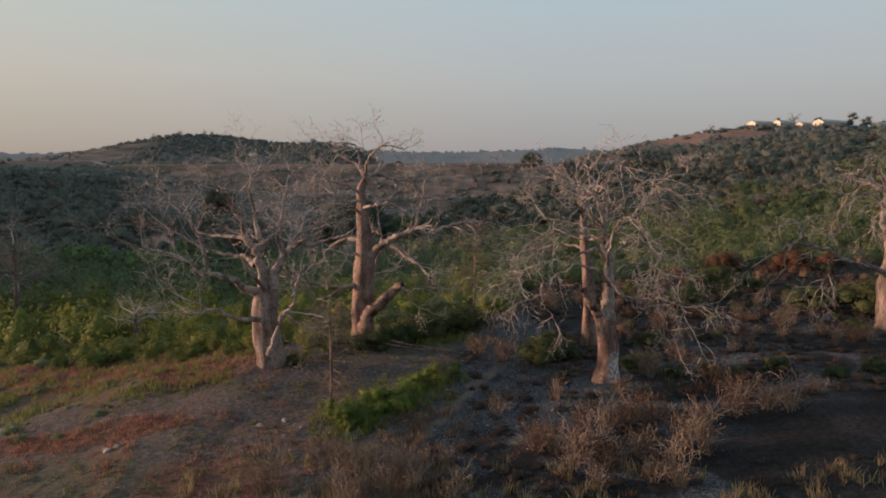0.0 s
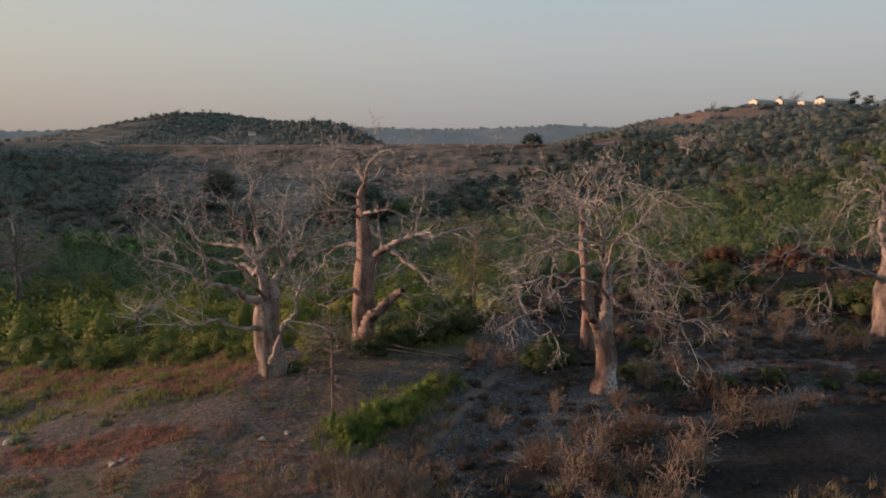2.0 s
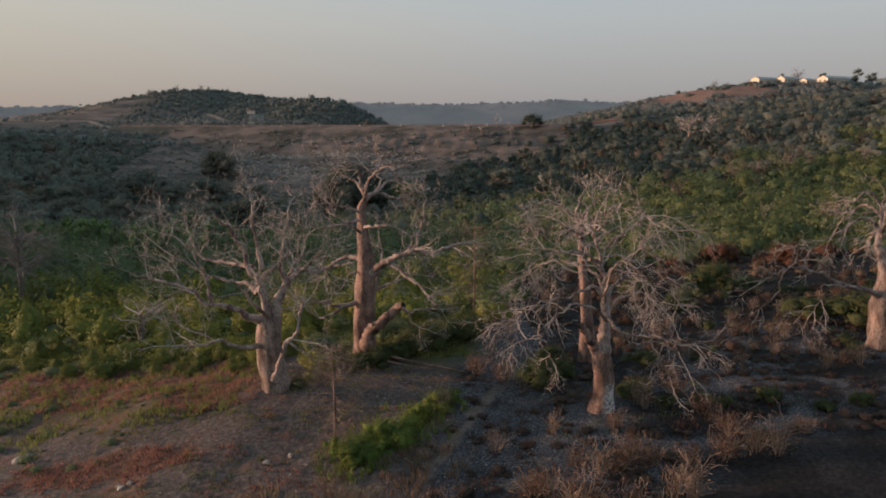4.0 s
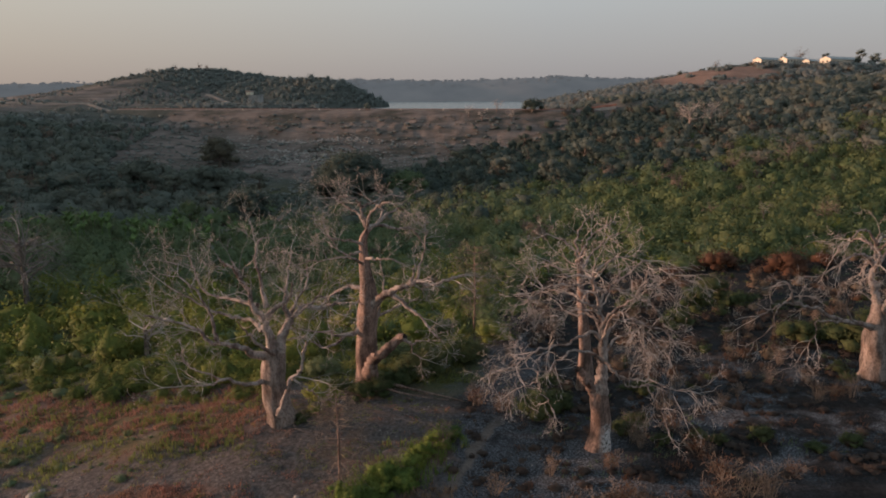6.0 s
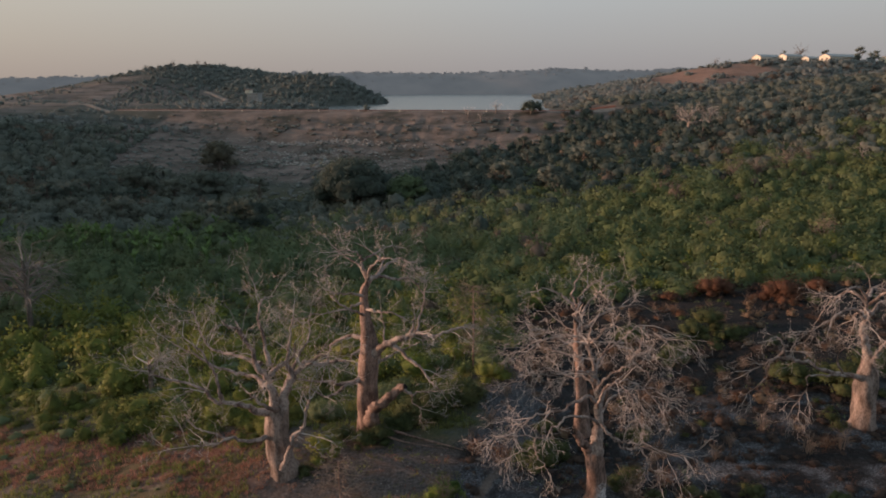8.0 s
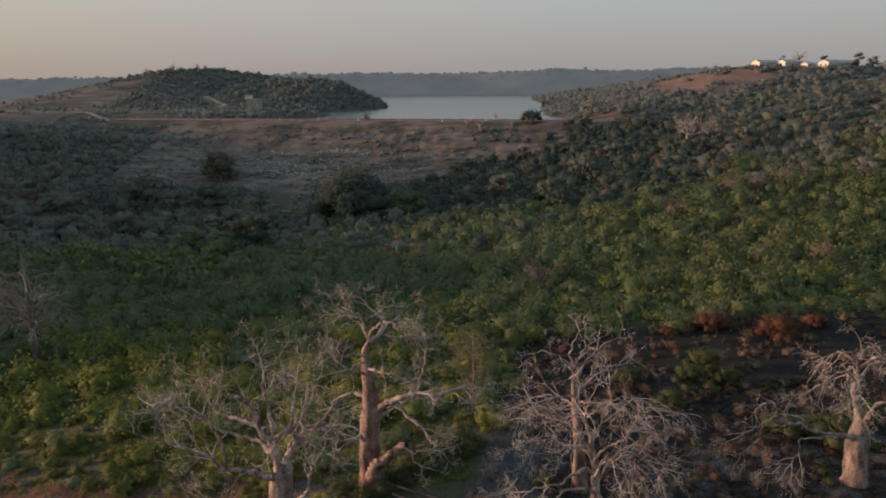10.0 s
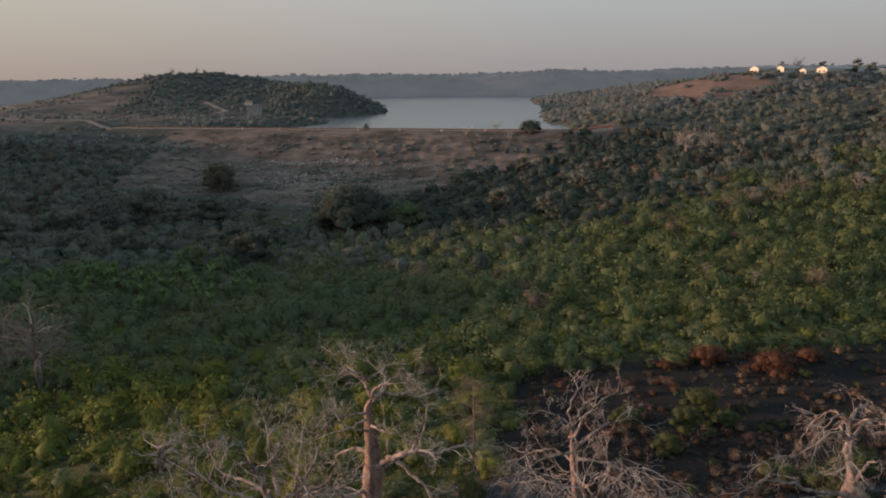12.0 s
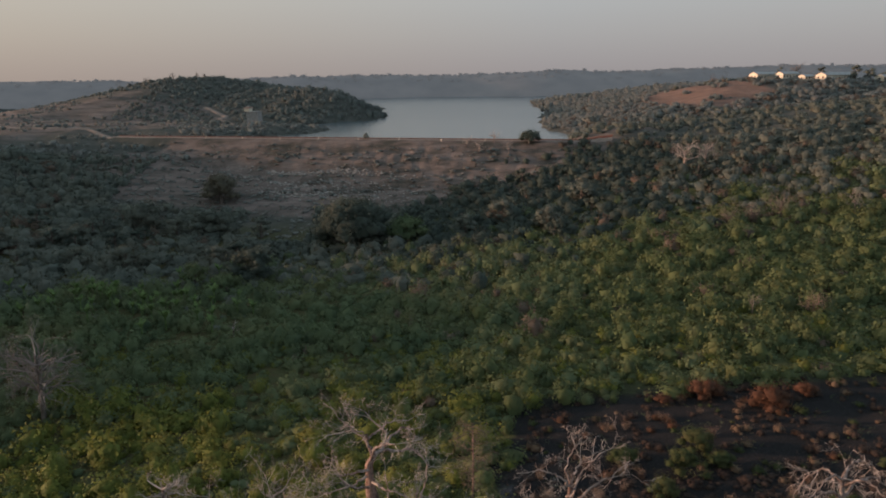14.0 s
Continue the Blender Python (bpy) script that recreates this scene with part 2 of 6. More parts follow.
    c = k.mix(k.math("MULTIPLY", band, k.math("MULTIPLY", k.step(k.noise(0.3, 4.0, 0.6), 0.42, 0.58), 0.8)), c, ochre)
    # burnt ground: black char with grey ash
    char = k.ramp(fine, (0.35, (0.011, 0.011, 0.012)), (0.60, (0.026, 0.025, 0.026)), (0.80, (0.055, 0.052, 0.053)))
    ash = k.ramp(gravel, (0.40, (0.022, 0.023, 0.026)), (0.54, (0.085, 0.089, 0.100)), (0.68, (0.23, 0.24, 0.265)))
    char = k.mix(k.math("MULTIPLY", k.step(k.noise(0.28, 5.0, 0.65), 0.45, 0.60), k.step(k.math("ADD", y, wob), 68.0, 56.0)), char, ash)
    bottom = k.math("MULTIPLY", k.step(x, 12.0, 16.0), k.step(k.math("ADD", y, k.math("MULTIPLY", wob, 0.5)), 41.0, 37.0))
    char = k.mix(k.math("MULTIPLY", bottom, 0.85), char, k.ramp(fine, (0.40, (0.010, 0.010, 0.011)), (0.66, (0.030, 0.028, 0.029)), (0.80, (0.075, 0.070, 0.072))))
    edge = k.math("SUBTRACT", k.math("ADD", x, wob), k.math("MULTIPLY", k.math("SUBTRACT", y, 30.0), 0.17))
    burnt = k.math("MULTIPLY", k.step(edge, -3.9, -1.0), k.step(k.math("ADD", y, wob), 104.0, 96.0))
    burnt = k.math("MULTIPLY", burnt, k.step(x, 95.0, 75.0))
    char = k.mix(k.math("MULTIPLY", k.math("MAXIMUM", spot(6.0, 60.0, 4.0, 13.0), spot(6.0, 41.0, 7.0, 6.0)), 0.85), char, ash)
    c = k.mix(burnt, c, char)
    # trodden path from the clearing into the burnt ground
    line = k.math("ADD", k.math("SUBTRACT", x, k.math("MULTIPLY", k.math("SUBTRACT", y, 38.6), 0.40)), 0.3)
    path = k.step(k.math("ABSOLUTE", k.math("ADD", line, k.math("MULTIPLY", wob, 0.22))), 0.6, 0.2)
    path = k.math("MULTIPLY", path, k.math("MULTIPLY", k.step(y, 35.5, 37.5), k.step(y, 52.0, 47.5)))
    c = k.mix(k.math("MULTIPLY", path, 0.8), c, k.ramp(fine, (0.3, (0.10, 0.080, 0.068)), (0.7, (0.20, 0.162, 0.140))))
    # hills: dry red-brown grass among the scrub
    dry = k.ramp(k.noise(0.16, 6.0, 0.68, False, (0.35, 1.0, 1.6)), (0.36, (0.068, 0.066, 0.056)), (0.50, (0.150, 0.122, 0.108)), (0.68, (0.245, 0.198, 0.178)))
    hill = k.step(k.math("ADD", y, k.math("MULTIPLY", big, 40.0)), 270.0, 310.0)
    # the scrub's own floor is grey-green; the dam, the terraces and one hilltop are dry grass
    def blot(cx, cy, rx, ry):
        dx, dy = k.math("DIVIDE", k.math("SUBTRACT", x, cx), rx), k.math("DIVIDE", k.math("SUBTRACT", y, cy), ry)
        d2 = k.math("ADD", k.math("MULTIPLY", dx, dx), k.math("MULTIPLY", dy, dy))
        return k.step(k.math("ADD", d2, k.math("MULTIPLY", k.math("SUBTRACT", k.noise(0.05, 4.0), 0.5), 1.6)), 1.25, 0.8)
    open_land = k.math("MAXIMUM", k.math("MAXIMUM", blot(-45.0, 335.0, 130.0, 48.0), blot(166.0, 455.0, 38.0, 58.0)), k.math("MAXIMUM", blot(-280.0, 500.0, 120.0, 120.0), blot(75.0, 345.0, 45.0, 16.0)))
    scrub_floor = k.ramp(k.noise(0.2, 5.0, 0.65), (0.35, (0.055, 0.062, 0.054)), (0.65, (0.100, 0.100, 0.088)))
    c = k.mix(hill, c, k.mix(open_land, scrub_floor, dry))
    # past the lake the ground turns blue-grey, haze painted into its colour
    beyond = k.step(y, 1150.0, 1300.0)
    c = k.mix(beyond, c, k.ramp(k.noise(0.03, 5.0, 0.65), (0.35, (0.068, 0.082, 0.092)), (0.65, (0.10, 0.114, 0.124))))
    c = k.mix(k.math("MULTIPLY", blot(166.0, 455.0, 36.0, 56.0), 0.7), c, k.ramp(k.noise(0.15, 5.0, 0.6), (0.35, (0.17, 0.10, 0.075)), (0.65, (0.27, 0.165, 0.125))))
    return k.done(c, k.math("ADD", k.math("MULTIPLY", fine, 0.7), k.math("MULTIPLY", gravel, 0.5)), 0.8, 0.12)


ground_mat = ground_material()


def plain(name, a, b, scale, rough=0.8, local=False, bump=0.2):
    k = Nodes(name, rough)
    f = k.noise(scale, 5.0, 0.6, local)
    return k.done(k.ramp(f, (0.35, a), (0.65, b)), f, bump, 0.03)


road_mat = plain("pale_dirt_road", (0.19, 0.145, 0.12), (0.28, 0.225, 0.19), 0.8)
kerb_mat = plain("dark_red_earth_bank", (0.10, 0.045, 0.035), (0.17, 0.085, 0.065), 0.6)
wall_white = plain("cream_plaster", (0.60, 0.53, 0.42), (0.74, 0.66, 0.54), 0.9)
roof_mat = plain("grey_sheet_roof", (0.30, 0.30, 0.295), (0.42, 0.41, 0.40), 1.5, 0.55)
dark_glass = plain("dark_window", (0.02, 0.022, 0.025), (0.035, 0.036, 0.04), 2.0, 0.2)
concrete = plain("weathered_concrete", (0.27, 0.26, 0.25), (0.38, 0.365, 0.35), 0.5)
brick_red = plain("faded_red_roof", (0.34, 0.24, 0.20), (0.44, 0.32, 0.27), 0.8)
rock_mat = plain("pale_limestone", (0.20, 0.18, 0.165), (0.30, 0.275, 0.25), 3.0, 0.9, True, 0.6)
scree_mat = plain("pale_stone_rubble", (0.26, 0.235, 0.22), (0.41, 0.375, 0.345), 0.7)


def water_material():
    k = Nodes("lake_water", 0.2, 0.5)
    ripple = k.noise(0.35, 4.0, 0.6, False, (1, 0.3, 1))
    return k.done((0.06, 0.085, 0.10), ripple, 0.5, 0.5)


water_mat = water_material()


# distance haze painted in: blue-grey colour and a faint glow of its own
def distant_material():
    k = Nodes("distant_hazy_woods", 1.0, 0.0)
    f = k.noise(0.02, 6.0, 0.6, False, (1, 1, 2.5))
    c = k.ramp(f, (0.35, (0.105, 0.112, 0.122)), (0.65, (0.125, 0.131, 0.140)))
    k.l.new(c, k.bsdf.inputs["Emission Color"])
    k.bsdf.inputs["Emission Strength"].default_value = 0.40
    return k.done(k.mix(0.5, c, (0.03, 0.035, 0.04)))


distant_mat = distant_material()

# ---- mesh helpers ----
def mesh_object(name, verts, faces, material, smooth=False):
    """One object from an array of points and arrays of triangles or quads."""
    data = bpy.data.meshes.new(name)
    verts = np.asarray(verts, dtype=np.float32).reshape(-1, 3)
    groups = [np.asarray(f, dtype=np.int32) for f in faces if len(f)]
    data.vertices.add(len(verts))
    data.vertices.foreach_set("co", verts.ravel())
    loops = np.concatenate([g.ravel() for g in groups])
    sizes = np.concatenate([np.full(len(g), g.shape[1], dtype=np.int32) for g in groups])
    data.loops.add(len(loops))
    data.loops.foreach_set("vertex_index", loops)
    data.polygons.add(len(sizes))
    data.polygons.foreach_set("loop_start", np.concatenate([[0], np.cumsum(sizes)[:-1]]).astype(np.int32))
    data.polygons.foreach_set("loop_total", sizes)
    data.polygons.foreach_set("use_smooth", np.full(len(sizes), smooth))
    data.materials.append(material)
    data.update(calc_edges=True)
    data.validate()
    return new(name, data)


def part(name, bm, material, parent, label=""):
    data = bpy.data.meshes.new(name)
    bm.to_mesh(data)
    bm.free()
    data.materials.append(material)
    ob = new(name, data)
    ob.parent = parent
    if label:
        tagged(ob, label)
    return ob


def under(ob, parent, label=""):
    ob.parent = parent
    return tagged(ob, label) if label else ob


# ---- the lie of the land: broad rises and dips (x, y, spread x, spread y, height) ----
NEAR_RISES = [
    (-13, 50, 9, 9, 2.11), (8, 46, 14, 14, 0.51), (-35, 60, 20, 20, 2.61), (30, 60, 30, 25, -0.3), (60, 40, 60, 60, 5.02),
    (-80, 60, 60, 60, -8.42), (-30, 170, 60, 50, -4.01), (100, 180, 60, 60, -1.92), (-70, 250, 90, 60, -12.67),
    (3, 71, 8, 8, 1.6),
]
HILLS = [
    (110, 300, 70, 60, 2.95), (250, 300, 110, 110, 26.86), (200, 470, 100, 80, 13.45), (300, 600, 160, 160, 32.67),
    (0, 500, 70, 110, 4.31), (0, 800, 110, 160, -9.0), (200, 900, 110, 200, 24.17), (50, 560, 45, 120, -3.53),
    # (-265, 182) and (-420, 345) lie out of view, added to shade valley and dam
    (-265, 182, 60, 40, 25.0), (-420, 345, 60, 65, 31.0), (110, 400, 45, 35, 2.0), (1000, 500, 220, 400, 45.0), (215, 390, 50, 32, -6.5), (76, 333, 26, 20, 9.0),
    (165, 470, 45, 40, 2.0),
]
# the bank at the dam's far end, and the wooded hill behind it with its cape in the lake
LEFT_BANK = [
    (-220, 430, 110, 80, 19.41), (-480, 480, 130, 120, 17.81), (-190, 330, 45, 40, 0.66), (-300, 250, 140, 120, 1.79),
    (-330, 590, 70, 70, 7.41), (-250, 650, 60, 70, 18.17), (-250, 760, 80, 90, 35.18), (-170, 720, 65, 80, 6.87),
    (-120, 640, 50, 60, 24.96), (-84, 600, 26, 35, 13.0), (-420, 690, 100, 110, 12.39), (-90, 450, 40, 60, 5.52),
    (-150, 560, 55, 50, 5.7), (-30, 620, 45, 70, 0.5), (-100, 820, 80, 90, 21.36), (-560, 650, 110, 150, -7.81),
    (-300, 480, 70, 60, -2.24), (-120, 410, 30, 26, 3.0),
]
LAKE = 17.0
CREST = 19.0
DAM_A, DAM_B = np.array((78.0, 321.0)), np.array((-178.0, 388.0))
DAM_ALONG = (DAM_B - DAM_A) / np.linalg.norm(DAM_B - DAM_A)
DAM_OUT = np.array((DAM_ALONG[1], -DAM_ALONG[0]))
if DAM_OUT[1] > 0:
    DAM_OUT = -DAM_OUT


def wave(x, y, size, seed):
    """Soft unevenness of a given size, between about -1 and 1."""
    r = np.random.RandomState(seed)
    s = 0.0
    for a in range(5):
        ang, ph = r.uniform(0, 6.283, 2)
        f = 6.283 / size * r.uniform(0.7, 1.6)
        s = s + np.sin((x * np.cos(ang) + y * np.sin(ang)) * f + ph + 1.3 * np.sin((x * np.sin(ang) - y * np.cos(ang)) * f * 0.6 + 2 * ph))
    return s / 3.2


def land(x, y):
    """Height of the ground."""
    x, y = np.asarray(x, dtype=float), np.asarray(y, dtype=float)
    h = np.zeros_like(x)
    for cx, cy, sx, sy, a in NEAR_RISES + HILLS + LEFT_BANK:
        h = h + a * np.exp(-((x - cx) / sx) ** 2 / 2 - ((y - cy) / sy) ** 2 / 2)
    dist = np.hypot(x, y)
    h = h + 0.10 * wave(x, y, 3.0, 3) + 0.22 * wave(x, y, 11.0, 4) * np.clip(dist / 60, 0.4, 1)
    h = h + 1.3 * wave(x, y, 60.0, 5) * np.clip((dist - 250) / 250, 0, 1)
    # embankment of the dam
    out = (x - DAM_A[0]) * DAM_OUT[0] + (y - DAM_A[1]) * DAM_OUT[1]
    along = (x - DAM_A[0]) * DAM_ALONG[0] + (y - DAM_A[1]) * DAM_ALONG[1]
    full = np.linalg.norm(DAM_B - DAM_A)
    off = np.maximum(np.maximum(-along, along - full), 0)
    dam = CREST - np.maximum(np.abs(out) - 4.0, 0) / 1.45 - off * 0.8 + 0.35 * wave(x, y, 9.0, 8) * np.clip((np.abs(out) - 4) / 6, 0, 1)
    dam = dam + 0.75 * np.sin(out * 6.283 / 13.0) * np.clip((out - 7) / 6, 0, 1)
    h = np.maximum(h, dam)
    # the far shore, and wooded high ground that closes the distance
    shore = 1270 + 0.1 * x + 40 * wave(x, 0 * y, 500.0, 9)
    h = h + np.clip((y - shore) / 110, 0, 1) ** 0.6 * (50 + 0.012 * np.clip(x, -300, 900) + 4 * wave(x, y * 0.2, 420.0, 10))
    return h


def spaced(lo, hi, centre, n, soft):
    """n places from lo to hi, close together about the centre."""
    a, b = math.asinh((lo - centre) / soft), math.asinh((hi - centre) / soft)
    return centre + soft * np.sinh(np.linspace(a, b, n))


gx = np.sort(np.concatenate([spaced(-4200, 4200, 0, 290, 34), np.arange(-215.3, 110, 4.7)]))
gy = np.sort(np.concatenate([spaced(-1500, 4600, 46, 330, 36), np.arange(286.7, 425, 2.7)]))
GX, GY = np.meshgrid(gx, gy)
idx = np.arange(GX.size).reshape(GX.shape)
quads = np.stack([idx[:-1, :-1], idx[:-1, 1:], idx[1:, 1:], idx[1:, :-1]], -1).reshape(-1, 4)
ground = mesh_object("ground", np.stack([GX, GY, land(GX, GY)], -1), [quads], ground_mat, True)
tagged(ground, "savanna hillside with bare earth, burnt patches and dry grass", "ground", kind="structure")

# the lake behind the dam
wx, wy = np.meshgrid(np.linspace(-330, 900, 60), np.linspace(330, 1420, 60))
behind = DAM_A[1] + (wx - DAM_A[0]) * DAM_ALONG[1] / DAM_ALONG[0] + 2.0
wy = np.where(wy < 560, behind + (wy - 330) / 230 * (560 - behind), wy)
wi = np.arange(wx.size).reshape(wx.shape)
lake = mesh_object("water", np.stack([wx, wy, np.full_like(wx, LAKE)], -1), [np.stack([wi[:-1, :-1], wi[:-1, 1:], wi[1:, 1:], wi[1:, :-1]], -1).reshape(-1, 4)], water_mat)
tagged(lake, "calm grey-blue reservoir water behind an earth dam", "lake", kind="structure")


# wooded plateau that closes the distance beyond the lake
fx, fy = np.meshgrid(np.linspace(-2600, 2600, 260), np.linspace(0, 1, 14))
fshore = 1270 + 0.1 * fx + 40 * wave(fx, 0 * fy, 500.0, 9)
fy = fshore - 4 + 700 * fy ** 2
fi = np.arange(fx.size).reshape(fx.shape)
far_rise = land(fx, fy) + 6.5 * np.clip((fy - fshore + 4) / 60, 0.1, 1) + 1.6 * wave(fx, fy, 40.0, 12) * np.clip((fy - fshore) / 30, 0, 1)
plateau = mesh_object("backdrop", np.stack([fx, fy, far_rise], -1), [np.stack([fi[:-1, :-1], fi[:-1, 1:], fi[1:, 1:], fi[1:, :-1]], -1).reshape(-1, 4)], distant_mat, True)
tagged(plateau, "hazy wooded plateau beyond the reservoir", "hills", kind="structure")


def strip(name, points, width, lift, material, label, category):
    """A road laid on the ground along a line."""
    pts = np.array(points, dtype=float)
    seg = np.concatenate([[0], np.cumsum(np.linalg.norm(np.diff(pts, axis=0), axis=1))])
    s = np.linspace(0, seg[-1], max(8, int(seg[-1] / 3)))
    x, y = np.interp(s, seg, pts[:, 0]), np.interp(s, seg, pts[:, 1])
    tx, ty = np.gradient(x), np.gradient(y)
    ln = np.hypot(tx, ty)
    nx, ny = -ty / ln, tx / ln
    rows = []
    for k in (-0.5, -0.25, 0, 0.25, 0.5):
        px, py = x + nx * width * k, y + ny * width * k
        rows.append(np.stack([px, py, land(px, py) + lift * (1 - (2 * k) ** 4 * 0.9)], -1))
    g = np.stack(rows, 1)
    i = np.arange(g.shape[0] * 5).reshape(-1, 5)
    ob = mesh_object(name, g, [np.stack([i[:-1, :-1], i[:-1, 1:], i[1:, 1:], i[1:, :-1]], -1).reshape(-1, 4)], material, True)
    return tagged(ob, label, category, kind="structure")


strip("road", [tuple(DAM_A + DAM_OUT * 0.5), tuple(DAM_B + DAM_OUT * 0.5)], 5.0, 0.35, road_mat, "pale dirt road along the crest of the dam", "road")
strip("road", [(-178, 388), (-205, 415), (-235, 420), (-330, 440)], 4.0, 0.5, road_mat, "dirt track winding over the left bank", "road")
strip("road", [(-148, 512), (-166, 530), (-164, 546), (-176, 562), (-192, 584)], 4.5, 0.6, road_mat, "pale dirt track climbing the wooded hill", "road")

# ---- tubes for limbs and twigs ----
def smooth_line(points, steps):
    """A rounded line through points that may carry a radius; Catmull-Rom."""
    p = np.array(points, dtype=float)
    p = np.vstack([2 * p[0] - p[1], p, 2 * p[-1] - p[-2]])
    out = []
    for i in range(1, len(p) - 2):
        for t in np.linspace(0, 1, steps, endpoint=False):
            a, b, c, d = p[i - 1], p[i], p[i + 1], p[i + 2]
            out.append(0.5 * (2 * b + (c - a) * t + (2 * a - 5 * b + 4 * c - d) * t * t + (3 * b - a - 3 * c + d) * t ** 3))
    out.append(p[-2])
    return np.array(out)


def tube(line, radii, sides, lumps=0.0, seed=0):
    """Points and quads of a tapering tube."""
    line, radii = np.asarray(line), np.asarray(radii)
    tan = np.gradient(line, axis=0)
    tan /= np.linalg.norm(tan, axis=1)[:, None] + 1e-9
    ref = np.array((0.31, 0.94, 0.12)) if abs(tan[0][2]) > 0.6 else np.array((0.1, 0.2, 0.97))
    u = np.cross(tan, ref)
    u /= np.linalg.norm(u, axis=1)[:, None] + 1e-9
    v = np.cross(tan, u)
    ang = np.linspace(0, 2 * np.pi, sides, endpoint=False)
    r = radii[:, None] * np.ones(sides)
    if lumps:
        s = np.arange(len(line))[:, None]
        r = r * (1 + lumps * (np.sin(ang * 3 + s * 0.35 + seed) * 0.5 + np.sin(ang * 5 - s * 0.22 + 2 * seed) * 0.35 + np.sin(ang * 2 + s * 0.9 + 3 * seed) * 0.35))
    pts = line[:, None, :] + r[..., None] * (np.cos(ang)[None, :, None] * u[:, None, :] + np.sin(ang)[None, :, None] * v[:, None, :])
    i = np.arange(len(line) * sides).reshape(-1, sides)
    j = np.roll(i, -1, axis=1)
    q = np.stack([i[:-1], j[:-1], j[1:], i[1:]], -1).reshape(-1, 4)
    return pts.reshape(-1, 3), q


class Bundle:
    """Gathers many small shapes into one mesh."""
    def __init__(self):
        self.v, self.q, self.t, self.n, self.way = [], [], [], 0, []

    def add(self, pts, quads=None, tris=None, way=None):
        if way is not None:
            self.way.append(way)
        if quads is not None and len(quads):
            self.q.append(np.asarray(quads) + self.n)
        if tris is not None and len(tris):
            self.t.append(np.asarray(tris) + self.n)
        self.v.append(np.asarray(pts).reshape(-1, 3))
        self.n += len(self.v[-1])

    def make(self, name, material, smooth=False):
        faces = ([np.concatenate(self.q)] if self.q else []) + ([np.concatenate(self.t)] if self.t else [])
        ob = mesh_object(name, np.concatenate(self.v), faces, material, smooth)
        if self.way:
            # leaves take the light of the whole bush's rounded form
            ob.data.normals_split_custom_set_from_vertices(np.concatenate(self.way))
        return ob


GROWN = []


def baobab(x, y, trunk, label, bark_kind=None):
    """A baobab's trunk: a lumpy tapering column with buttressed foot."""
    ob = new("baobab_tree")
    ob.location = (x, y, float(land(x, y)) - 0.15)
    tagged(ob, label, "tree", "bare baobabs on the slope")
    m = bark_foot if "whitened" in label else bark_warm if "orange" in label or "pinkish" in label else bark
    foot = (trunk[0][0], trunk[0][1], -0.5, trunk[0][3] * 1.15)
    line = smooth_line([foot] + list(trunk), 5)
    line[-4:, 3] *= np.linspace(1.0, 0.82, 4)
    pts, q = tube(line[:, :3], line[:, 3], 24, 0.11, x)
    b = Bundle()
    b.add(pts, q)
    top = line[-1]
    ring = np.arange(len(pts) - 24, len(pts))
    b.add([top[:3] + np.array((0, 0, top[3] * 0.5))])
    b.t.append(np.stack([ring, np.roll(ring, -1), np.full(24, len(pts))], -1))
    under(b.make("trunk", m, True), ob)
    GROWN.clear()
    GROWN.append((line[len(line) // 2:, :3], 0.4, 0.2, 0))
    return ob, m


def limb(tree, points, r0, r1, slim=0.8):
    """A main limb, crooked, with knuckles."""
    ob, m = tree
    line = smooth_line(points, 5)
    s = np.linspace(0, 1, len(line))
    rs = np.random.RandomState(int(abs(points[-1][0] * 100 + points[-1][2] * 10)))
    kink = rs.normal(0, 1, line.shape) * np.sin(np.pi * s)[:, None] ** 0.5
    line = line + 0.042 * np.cumsum(kink, axis=0) * np.sin(np.pi * s)[:, None] + 0.05 * kink
    r = (r0 + (r1 - r0) * s ** (0.62 if r1 < 0.2 else 1.2)) * (1 + (0.12 if r1 < 0.2 else 0.04) * rs.normal(0, 1, len(s)).clip(-1, 1)) * (1 + 0.22 * np.exp(-s * 9)) * (slim if r1 < 0.2 else 0.95)
    pts, q = tube(line, r, 10, 0.10, r0 * 30)
    b = Bundle()
    b.add(pts, q)
    if r1 > 0.2:
        # a broken limb: splintered dark end, no twigs
        end = Bundle()
        ring = pts[-10:] + (line[-1] - line[-2]) * rs.uniform(-0.3, 0.5, (10, 1))
        hole = line[-1] - (line[-1] - line[-2]) * 0.9
        end.add(np.vstack([pts[-10:], ring * 1.0, hole]), [[i, (i + 1) % 10, 10 + (i + 1) % 10, 10 + i] for i in range(10)], [[10 + i, 10 + (i + 1) % 10, 20] for i in range(10)])
        stub = under(b.make("limb", m, True), ob)
        under(end.make("broken_end", char_wood), stub, "charred hollow broken end")
        return
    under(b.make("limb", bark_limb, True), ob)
    GROWN.append((line, r0, r1, np.linalg.norm(np.diff(line, axis=0), axis=1).sum()))


